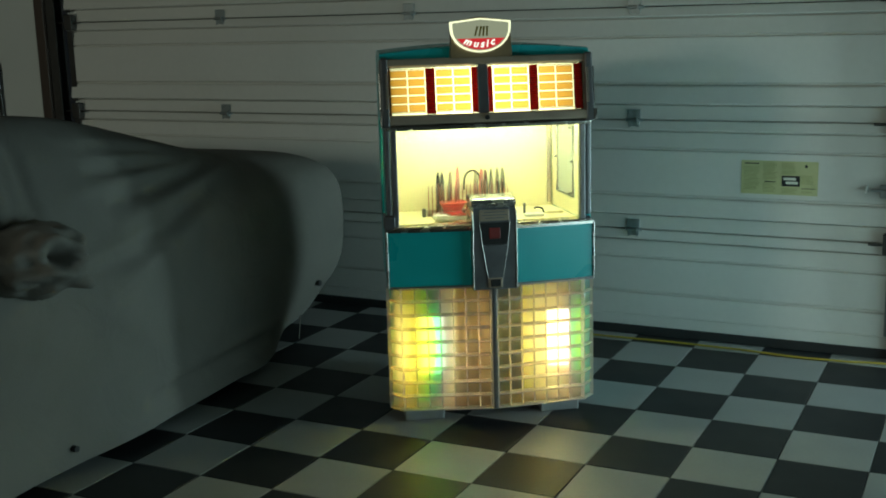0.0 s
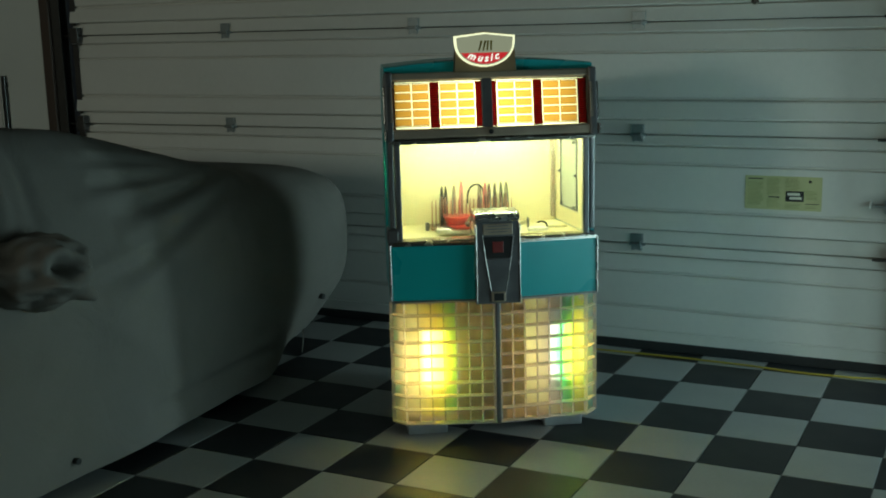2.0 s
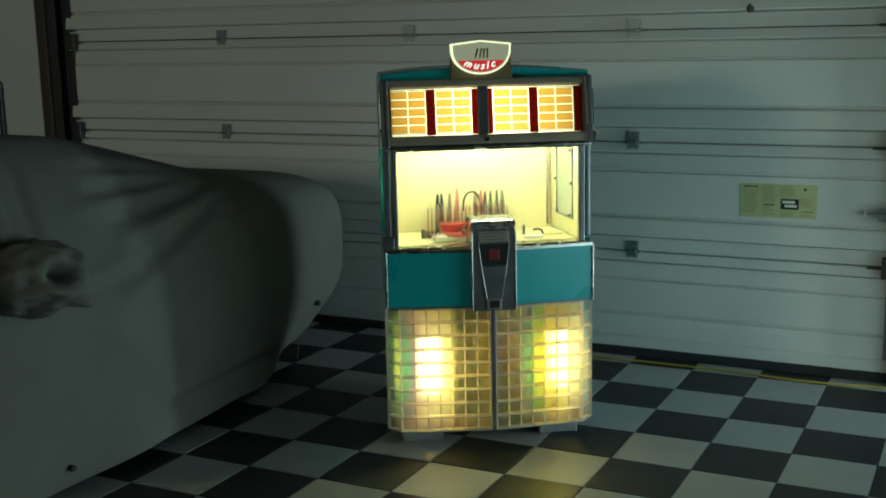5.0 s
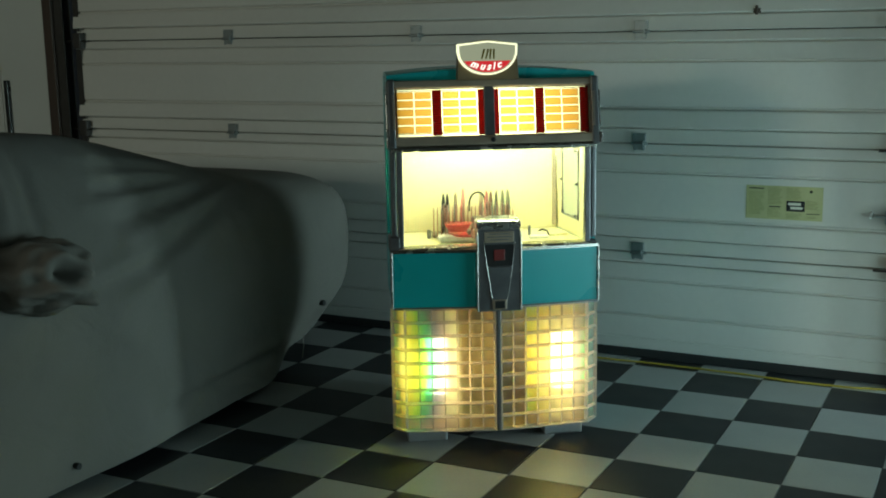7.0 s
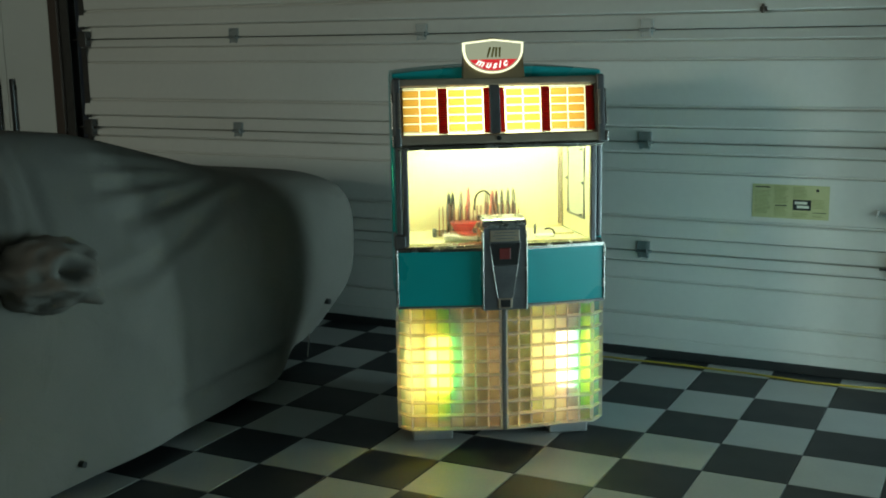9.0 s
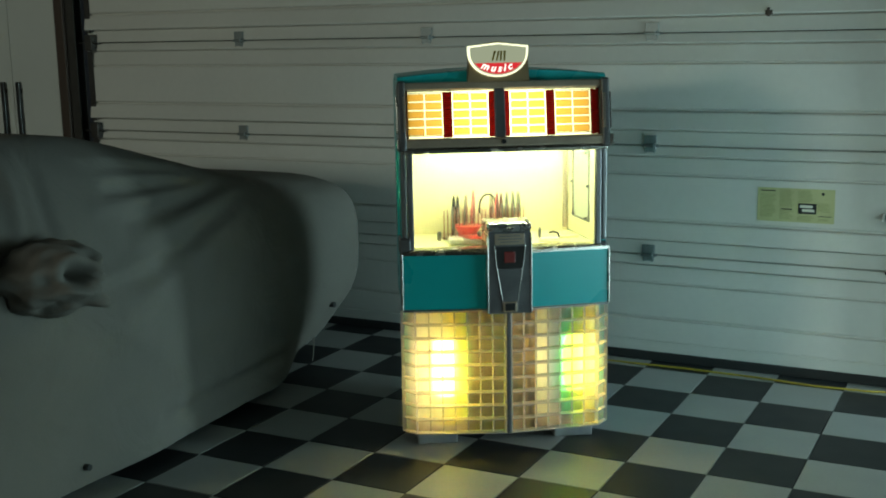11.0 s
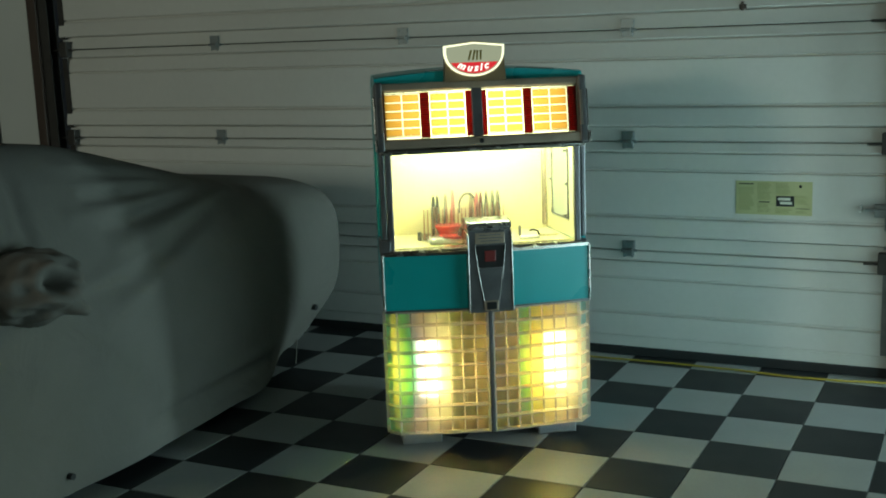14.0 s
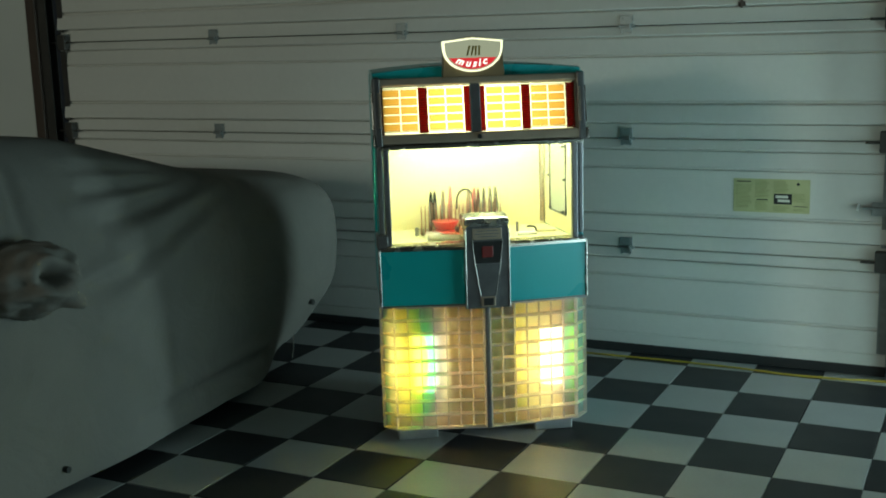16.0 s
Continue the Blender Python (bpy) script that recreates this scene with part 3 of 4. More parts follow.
def covered_car():
    car = thing("covered_car", pose(CAR_X, 0, 0), "low car under a loose grey cloth cover", "covered car")
    ys = [-0.195 + 0.395 * math.cos(math.pi / 2 * k / 18) for k in range(18)] + [-0.195 - 0.015 * k for k in range(152)] + [-2.475 - 0.05 * k for k in range(28)] + [-3.87 - 0.48 * math.sin(math.pi / 2 * k / 10) for k in range(11)]
    n = 84
    bm = bmesh.new()
    rings = []
    for y in ys:
        half = car_section(y, n)
        ring = []
        for k in range(-n, n + 1):
            x, z = half[abs(k)]
            a, sg = abs(k) / n, 1 if k > 0 else -1
            side = smooth(0.25, 0.5, a)
            f = 0.014 * noise.noise((y * 1.6, z * 1.3, x * 1.1 + 4 * sg)) + 0.005 * noise.noise((y * 5, z * 4, x * 3))
            f += side * (crease(y, z) + 0.008 * math.sin(y * 7 + 2 * z + 2 * noise.noise((y, z, x))) * smooth(0.75, 0.2, z) * smooth(-0.6, -1.2, y))
            if sg < 0:
                f *= 0.6
            f *= smooth(0.2, 0.0, y)
            edge = 0.008 * noise.noise((y * 3, sg, 7)) if a > 0.98 else 0
            ring.append(bm.verts.new((sg * (x + f * min(1.0, 2.2 * a)), y, z + f * max(0.0, 1 - 1.5 * a) + edge)))
        rings.append(ring)
    for p, q in zip(rings, rings[1:]):
        for k in range(2 * n):
            bm.faces.new((p[k], p[k + 1], q[k + 1], q[k]))
    bm.faces.new(rings[0])
    bm.faces.new(rings[-1][::-1])
    part("cloth_cover", bm, M_COVER, car, smooth=True)
    # gathered cloth round the wing mirror
    bm = bmesh.new()
    bmesh.ops.create_uvsphere(bm, u_segments=64, v_segments=40, radius=1.0)
    ahead, right, up = Vector((0.71, -0.68, 0.19)), Vector((0.69, 0.72, 0.0)), Vector((-0.14, 0.13, 0.98))
    mouth = (0.8 * ahead + 0.55 * right + 0.1 * up).normalized()
    fold = (0.95 * ahead - 0.1 * right - 0.12 * up).normalized()
    corner = (0.45 * ahead + 0.75 * right - 0.6 * up).normalized()
    for v in bm.verts:
        d = v.co.normalized()
        a, b, c = d.angle(mouth), d.angle(fold), d.angle(corner)
        k = 1 + 0.1 * noise.noise(d * 2.2) + 0.05 * math.sin(7 * math.atan2(d.z, d.y) + 3 * d.x)
        k += 0.16 * math.exp(-((a - 0.42) / 0.13) ** 2) - 0.55 * math.exp(-(a / 0.27) ** 2)
        k += -0.16 * math.exp(-(b / 0.24) ** 2) + 0.42 * math.exp(-(c / 0.22) ** 2)
        k += 0.07 * math.sin(5 * b + 9 * a) * math.exp(-(a / 0.9) ** 2) + 0.09 * (1 - 2 * abs(noise.noise(d * 2.6 + Vector((5, 1, 2)))))
        v.co = Vector((d.x * 0.17, d.y * 0.17, d.z * 0.12)) * k
    m = part("mirror_pocket", bm, M_COVER, car, "bunched cloth over the wing mirror", smooth=True)
    m.matrix_basis = pose(0.96, -2.11, 0.81)
    bm = bmesh.new()
    rod(bm, (0.95, -2.02, 0.11), (0.985, -2.02, 0.11), 0.012)
    part("eyelet", bm, M_GROMMET, car, "dark metal eyelet in the hem")
    part("hem_strap", pipe(bmesh.new(), [(0.79, -0.3, 0.17), (0.795, -0.31, 0.1), (0.79, -0.32, 0.03)], 0.0035), M_COVER, car, "pale strap hanging from the hem")
    bm = bmesh.new()
    rod(bm, (0.86, -0.28, 0.31), (0.905, -0.28, 0.31), 0.014)
    part("eyelet", bm, M_GROMMET, car, "dark metal eyelet in the hem")
    for y in (-0.62, -3.35):
        for x in (0.58, -0.58):
            bm = bmesh.new()
            rod(bm, (x - 0.11, y, 0.31), (x + 0.09, y, 0.31), 0.31, 28)
            part("tyre", bm, M_RUBBER, car, "black tyre under the cover")

# ---------------- jukebox ----------------
JUKEBOX = pose(-0.2015, -0.8805, 0, 0, 0, 33.4)
TURN_PERIOD = 16.1
DRUMS = []


def front(x):
    """Depth of the shallow V of the front at x."""
    return -0.072 + 0.042 * abs(x) / 0.395


def jukebox_shell(j):
    # teal sides with window openings, plinth, back and top
    def side(s, y0, y1, z0, z1, outer=0.398, thick=0.018, draw=0.012):
        """A stretch of side wall; the sides draw in towards the back."""
        f = lambda y: outer - draw * max(0.0, y) / 0.42
        q = [(s * f(y0), y0), (s * f(y1), y1), (s * (f(y1) - thick), y1), (s * (f(y0) - thick), y0)]
        return q if s > 0 else q[::-1]
    for s in (-1, 1):
        bm = bmesh.new()
        for y0, y1, z0, z1 in ((0.014, 0.42, 0.06, 0.55), (-0.012, 0.42, 0.55, 0.79), (0.31, 0.42, 0.79, 1.17), (-0.005, 0.08, 0.79, 1.17), (0.0, 0.42, 1.17, 1.42)):
            prism(bm, side(s, y0, y1, z0, z1, 0.39 if z1 < 0.6 else 0.398), z0, z1, "z")
        part("side_panel", bm, M_TEAL, j, "teal enamelled side")
        bm = bmesh.new()
        for y0, y1, z0, z1 in ((0.03, 0.09, 0.78, 1.2), (0.3, 0.365, 0.78, 1.2), (0.09, 0.3, 0.78, 0.84), (0.09, 0.3, 1.14, 1.2)):
            prism(bm, side(s, y0, y1, z0, z1, 0.379, 0.008, 0.05), z0, z1, "z")
        part("inner_side", bm, M_CREAM, j, "cream inside wall")
        pane = part("side_window", prism(bmesh.new(), side(s, 0.088, 0.302, 0, 0, 0.377, 0.003, 0.05), 0.838, 1.142, "z"), M_SIDEGLASS, j, "side window pane")
        bm = bmesh.new()
        e0, e1 = s * 0.356, s * 0.334
        pipe(bm, [(e0, 0.105, 0.85), (e1, 0.29, 0.85), (e1, 0.29, 1.13), (e0, 0.105, 1.13), (e0, 0.105, 0.85)], 0.004, 6)
        for u, z in ((0.1, 0.86), (0.9, 0.86), (0.1, 1.12), (0.9, 1.12), (1.0, 0.99), (0.0, 0.99)):
            x, y = e0 + (e1 - e0) * u, 0.105 + 0.185 * u
            rod(bm, (x - s * 0.012, y, z), (x, y, z), 0.005, 8)
        part("window_gasket", bm, M_GREY, pane, "dark screwed gasket")
    part("back_panel", boxed(-0.36, 0.36, 0.406, 0.42, 0.06, 1.42), M_TEAL, j)
    part("inner_back", boxed(-0.327, 0.327, 0.365, 0.375, 0.775, 1.25), M_CREAM, j, "cream inside back wall")
    bm = boxed(0.306, 0.322, 0.347, 0.364, 0.79, 1.2, 0.003)
    part("corner_post", bm, M_SATIN, j)
    bm = bmesh.new()
    rings = []
    for y, w, lift in ((0.03, 0.398, -0.004), (0.05, 0.396, 0.0), (0.41, 0.383, 0.0), (0.425, 0.379, -0.006)):
        xs = [-w + 2 * w * k / 24 for k in range(25)]
        rings.append([bm.verts.new((-w, y, 1.40))] + [bm.verts.new((x, y, 1.436 + lift + 0.022 * (1 - (x / w) ** 2))) for x in xs] + [bm.verts.new((w, y, 1.40))])
    for p, q in zip(rings, rings[1:]):
        for k in range(len(p)):
            bm.faces.new((p[k], p[(k + 1) % len(p)], q[(k + 1) % len(p)], q[k]))
    bm.faces.new(rings[0][::-1])
    bm.faces.new(rings[-1])
    part("top_cap", bm, M_TEAL, j, "teal arched lid")
    part("deck", prism(bmesh.new(), [(-0.374, 0.0), (0.374, 0.0), (0.328, 0.364), (-0.328, 0.364)], 0.755, 0.776, "z"), M_CREAM, j, "cream deck under the record rack")
    # amber inside of the lower cabinet
    part("lamp_bay_back", boxed(-0.35, 0.35, 0.235, 0.245, 0.075, 0.755), M_AMBER, j, "amber board behind the lamps")
    bay = [(-0.386, 0.0), (-0.352, -0.028), (0.0, -0.066), (0.352, -0.028), (0.386, 0.0), (0.352, 0.235), (-0.352, 0.235)]
    part("lamp_bay_floor", prism(bmesh.new(), bay, 0.058, 0.066, "z"), M_AMBER, j)
    part("lamp_bay_top", prism(bmesh.new(), [(x * 0.97, y) for x, y in bay], 0.5492, 0.5555, "z"), M_AMBER, j)
    part("centre_divider", boxed(-0.012, 0.012, -0.035, 0.235, 0.075, 0.56), M_AMBER, j)
    for x0, x1, y0 in ((-0.35, -0.193, -0.004), (0.195, 0.35, -0.004), (-0.33, -0.193, 0.3), (0.195, 0.33, 0.3)):
        bm = boxed(x0, x1, y0, y0 + 0.1, 0.0, 0.062, 0.006)
        part("leg", bm, M_LEG, j, "bare aluminium foot")


def grille(j, s):
    """One half of the moulded plastic front: a rib lattice with a lens in each cell and a wrapped outer column."""
    z0, z1, rows = 0.062, 0.548, 9
    xs = [0.012 + (0.352 - 0.012) * k / 7 for k in range(8)]
    plan = [(s * x, front(x)) for x in xs] + [(s * 0.396, 0.0)]
    zs = [z0 + (z1 - z0) * k / rows for k in range(rows + 1)]
    deep = 0.024
    bm = bmesh.new()

    def out(k):
        if k >= 8:
            return Vector((s * 0.9, -0.35, 0)).normalized()
        return Vector((0, -1, 0)) if k < 7 else Vector((s * 0.35, -0.9, 0)).normalized()
    # upright ribs taper outwards
    for k, (x, y) in enumerate(plan):
        w = 0.0017 if k not in (0,) else 0.006
        d = out(k)
        t = Vector((-d.y, d.x, 0))
        p = Vector((x, y, 0))
        dd = deep if k < 8 else 0.014
        q = [p + t * w, p - t * w, p - t * w * 0.4 + d * dd, p + t * w * 0.4 + d * dd]
        prism(bm, [(v.x, v.y) for v in (q if s > 0 else q[::-1])], z0, z1, "z")
    # level ribs, shelved so that their upper face slopes down to the front
    for z in zs:
        for k in range(8):
            a, b = Vector((*plan[k], z)), Vector((*plan[k + 1], z))
            da, db = out(k) * (deep if k < 8 else 0.008), out(k + 1) * (deep if k + 1 < 8 else 0.01)
            up, dn = Vector((0, 0, 0.007)), Vector((0, 0, -0.0045))
            ring = [[bm.verts.new(v) for v in (p + up, p + dn, p + dp + dn * 0.5, p + dp + up * 0.3)] for p, dp in ((a, da), (b, db))]
            for i in range(4):
                bm.faces.new((ring[0][i], ring[0][(i + 1) % 4], ring[1][(i + 1) % 4], ring[1][i]))
    g = part("grille", bm, M_RIB, j, "peach ribbed plastic grille lit from behind")
    # one lens to each cell, pillowed outwards
    for k in range(8):
        bm = bmesh.new()
        a, b = Vector((*plan[k], 0)), Vector((*plan[k + 1], 0))
        d = Vector((b.y - a.y, a.x - b.x, 0)).normalized()
        if d.y > 0:
            d = -d
        h = zs[1] - zs[0]
        m = 3
        grid = [[bm.verts.new(a.lerp(b, (u + 0.04 * (1 - 2 * u))) + Vector((0, 0, h * w)) + d * (0.001 + 0.006 * (1 - (2 * u - 1) ** 2) * (1 - (2 * w - 1) ** 2))) for u in (0, 1 / 3, 2 / 3, 1)] for w in (0, 1 / 3, 2 / 3, 1)]
        for r in range(m):
            for c in range(m):
                bm.faces.new((grid[r][c], grid[r][c + 1], grid[r + 1][c + 1], grid[r + 1][c]))
        me = mesh_of("lens", bm, M_LENS, True)
        for r in range(rows):
            piece("lens", me, g, pose(0, 0, zs[r]))


def drum(j, s):
    """Fixed lamp with a turning film drum round it."""
    bm = bmesh.new()
    lamp_x, drum_x = (-0.228, -0.238) if s < 0 else (0.274, 0.25)
    rod(bm, (lamp_x, 0.08, 0.185), (lamp_x, 0.08, 0.405), 0.036, 20)
    part("drum_lamp", bm, M_LAMP, j, "glowing lamp inside the drum")
    bm = bmesh.new()
    bmesh.ops.create_cone(bm, cap_ends=False, segments=64, radius1=0.112, radius2=0.112, depth=0.47)
    d = part("colour_drum", bm, M_FILM, j, "turning drum of rainbow-coloured film", smooth=True)
    d.matrix_basis = pose(drum_x, 0.095, 0.315, 0 if s < 0 else 180, 0, 0)
    DRUMS.append((d, s))


def belt(j):
    """Teal belt of two panels under the window, with bright edge strips."""
    for s in (-1, 1):
        quad = [(s * 0.08, front(0.08) - 0.012), (s * 0.397, front(0.397) - 0.012), (s * 0.397, 0.0), (s * 0.08, 0.0)]
        bm = prism(bmesh.new(), quad if s > 0 else quad[::-1], 0.556, 0.768, "z")
        panel = part("belt_panel", bm, M_TEAL, j, "teal enamelled belt panel")
        for z0, z1, mat in ((0.548, 0.5565, M_GREY), (0.7675, 0.779, M_CHROME)):
            q = [(s * 0.08, front(0.08) - 0.017), (s * 0.401, front(0.397) - 0.017), (s * 0.401, 0.03), (s * 0.08, 0.03)]
            part("trim_strip", prism(bmesh.new(), q if s > 0 else q[::-1], z0, z1, "z"), mat, panel, "metal edge strip")
        a, b = sorted((s * 0.3965, s * 0.405))
        part("corner_strip", boxed(a, b, -0.048, 0.0, 0.552, 0.776, 0.003), M_CHROME, panel, "bright corner strip")


def coin_unit(j):
    c = part("coin_unit", prism(bmesh.new(), [(-0.083, 0.545), (0.083, 0.545), (0.083, 0.84), (0.076, 0.872), (0.055, 0.882), (-0.055, 0.882), (-0.076, 0.872), (-0.083, 0.84)], -0.118, 0.03, "y"), M_GREY, j, "grey metal coin and selector housing")
    for s in (-1, 1):
        part("side_rail", boxed(s * 0.083 - 0.0035, s * 0.083 + 0.0035, -0.124, 0.02, 0.546, 0.85, 0.003), M_CHROME, c, "chrome side rail")
    bm = bmesh.new()
    prof = [(-0.126, 0.86), (-0.132, 0.872), (-0.13, 0.886), (-0.12, 0.895), (-0.09, 0.9), (-0.02, 0.898), (0.03, 0.89), (0.03, 0.872), (-0.1, 0.872), (-0.112, 0.86)]
    prism(bm, prof, -0.086, 0.082, "x")
    bmesh.ops.bevel(bm, geom=bm.edges[:], offset=0.0065, segments=3, affect="EDGES", clamp_overlap=True)
    part("hood", bm, M_HOOD, c, "rounded chrome hood")
    part("hood_slot", boxed(-0.012, 0.012, -0.1405, -0.13, 0.872, 0.879, 0.002), M_BLACK, c, "black slot")
    part("instruction_plate", boxed(-0.056, 0.056, -0.124, -0.117, 0.81, 0.852, 0.002), M_SATIN, c, "dull instruction plate")
    for k, w in enumerate((0.04, 0.046, 0.036)):
        part("plate_line", boxed(-w, w, -0.1256, -0.124, 0.842 - 0.011 * k, 0.845 - 0.011 * k), M_GREY, c)
    part("dark_recess", prism(bmesh.new(), [(-0.046, 0.72), (0.046, 0.72), (0.058, 0.803), (-0.058, 0.803)], -0.1215, -0.117, "y"), M_BLACK, c)
    part("red_button", boxed(-0.021, 0.021, -0.126, -0.121, 0.742, 0.784, 0.006), M_BUTTON, c, "dim red reject button")
    part("coin_chute", prism(bmesh.new(), [(-0.026, 0.592), (0.026, 0.592), (0.045, 0.716), (-0.045, 0.716)], -0.126, -0.117, "y"), M_GREY, c, "tapered chute cover")
    for s in (-1, 1):
        bm = pipe(bmesh.new(), [(s * 0.059, -0.124, 0.81), (s * 0.048, -0.127, 0.715), (s * 0.029, -0.127, 0.595)], 0.0016, 8)
        part("chute_trim", bm, M_CHROME, c, "thin chrome trim")
    part("return_cup", boxed(-0.027, 0.027, -0.13, -0.117, 0.553, 0.592, 0.003), M_SATIN, c)
    part("return_opening", boxed(-0.019, 0.019, -0.1325, -0.129, 0.558, 0.587, 0.002), M_BLACK, c, "black coin return opening")
    part("seam_strip", boxed(-0.008, 0.008, -0.098, -0.05, 0.058, 0.548, 0.003), M_GREY, j, "grey centre strip of the grille")


def display_window(j):
    for s in (-1, 1):
        a, b = sorted((s * 0.35, s * 0.372))
        part("window_post", boxed(a, b, -0.035, 0.0, 0.779, 1.165, 0.004), M_GREY, j, "dark metal window post")
        a, b = sorted((s * 0.374, s * 0.396))
        bm = boxed(a, b, -0.028, 0.012, 0.8, 1.18, 0.006)
        part("outer_post", bm, M_GREY, j, "dark metal outer post")
        a, b = sorted((s * 0.36, s * (0.408 if s < 0 else 0.397)))
        bm = boxed(a, b, -0.036, 0.05, 0.772, 0.832 if s < 0 else 0.792, 0.009, 3)
        part("corner_block", bm, M_GREY, j, "dark rounded corner block")
    sill = boxed(-0.372, 0.372, -0.045, 0.02, 0.776, 0.786, 0.003)
    part("window_sill", sill, M_CHROME, j, "chrome sill")
    part("window_glass", boxed(-0.35, 0.35, -0.012, -0.009, 0.786, 1.165), M_GLASS, j, "clear front glass")
    bm = boxed(-0.39, 0.39, -0.055, 0.0, 1.152, 1.168, 0.003)
    part("window_head", bm, M_CHROME, j)
    bm = bmesh.new()
    rod(bm, (-0.33, 0.07, 1.205), (0.33, 0.07, 1.205), 0.019, 16)
    part("fluorescent_tube", bm, M_TUBE, j, "glowing fluorescent tube over the record rack")
    part("tube_reflector", prism(bmesh.new(), [(-0.372, 0.0), (0.372, 0.0), (0.327, 0.364), (-0.327, 0.364)], 1.228, 1.24, "z"), M_WHITE, j)


def title_rack(j):
    """Backlit programme header: four title holders in a leaning metal frame."""
    lean = pose(0, -0.02, 1.19, -9)
    h = part("programme_header", boxed(-0.392, 0.392, 0.012, 0.05, 0.0, 0.215), M_BLACK, j, "leaning programme header with four lit title holders")
    h.matrix_basis = lean @ pose(0, 0, 0)
    part("upper_rail", boxed(-0.4, 0.4, -0.022, 0.03, 0.196, 0.224, 0.006), M_SATIN, h, "brushed upper rail")
    part("lower_rail", boxed(-0.4, 0.4, -0.03, 0.03, -0.022, 0.014, 0.006), M_SATIN, h, "brushed lower rail")
    bm = bmesh.new()
    rod(bm, (-0.008, -0.038, -0.004), (-0.008, -0.028, -0.004), 0.009, 16)
    part("lock", bm, M_BLACK, h, "small round lock")
    part("backlight", boxed(-0.36, 0.36, 0.004, 0.011, 0.018, 0.192), M_BACKLIGHT, h, "lit diffuser behind the titles")
    strip = mesh_of("title_strip", boxed(-0.0312, 0.0312, -0.001, 0.001, -0.0136, 0.0136), M_STRIP)
    for x in (-0.299, -0.127, 0.0925, 0.2645):
        ho = part("title_holder", boxed(x - 0.068, x + 0.068, -0.006, 0.002, 0.0245, 0.027), M_SATIN, h, "title holder with ten strips")
        part("holder_rail", boxed(x - 0.068, x + 0.068, -0.006, 0.002, 0.1855, 0.188), M_SATIN, ho)
        for c in (-0.0335, 0.0335):
            for r in range(5):
                piece("title_strip", strip, ho, pose(x + c, -0.003, 0.042 + 0.0318 * r, random.Random(int(x * 999) + r).uniform(-2, 2), 0, random.Random(r).uniform(-0.6, 0.6)), "amber title strip lit from behind")
    for a, b, mat, name in ((-0.39, -0.369, M_REDGLOW, "red_divider"), (-0.231, -0.196, M_REDGLOW, "red_divider"), (-0.058, -0.036, M_REDGLOW, "red_divider"), (0.004, 0.022, M_REDGLOW, "red_divider"), (0.162, 0.195, M_REDGLOW, "red_divider"), (0.334, 0.366, M_REDGLOW, "red_divider")):
        prof = [(-0.001, 0.018)]
        for k in range(20):
            z = 0.019 + 0.0085 * k
            prof += [(-0.006, z), (-0.013, z + 0.002), (-0.013, z + 0.005), (-0.006, z + 0.007)]
        prof += [(-0.001, 0.19)]
        bm = prism(bmesh.new(), prof, a, b, "x")
        part(name, bm, mat, h, "dark red ribbed plastic divider")
    part("centre_pillar", boxed(-0.036, 0.004, -0.016, 0.0, 0.014, 0.196, 0.003), M_GREY, h, "dark centre pillar")
    for s in (-1, 1):
        a, b = sorted((s * 0.372, s * 0.402))
        part("end_cap", boxed(a, b, -0.036, 0.06, -0.03, 0.228, 0.008, 3), M_GREY, h, "dark metal end cap")
        a, b = sorted((s * 0.4, s * 0.408))
        part("end_trim", boxed(a, b, -0.03, -0.01, 0.035, 0.175, 0.003), M_CHROME, h, "chrome end trim")
        part("end_trim", boxed(a, b + (0.004 if s > 0 else 0), -0.04, -0.012, -0.028, 0.015, 0.003), M_CHROME, h, "chrome end trim")
        for k in range(14):
            part("ribbed_bead", boxed(s * 0.378 - 0.006, s * 0.378 + 0.006, -0.0395, -0.035, 0.04 + 0.0095 * k, 0.046 + 0.0095 * k), M_SATIN, h)


def shield_outline(w, top, bottom, rise):
    pts = [(-w, top - 0.012), (0.0, top), (w, top - 0.012)]
    for k in range(1, 24):
        a = math.pi * k / 24
        pts.append((w * math.cos(a), (top - 0.012 - rise) - (top - 0.012 - rise - bottom) * math.sin(a) ** 0.85))
    return pts


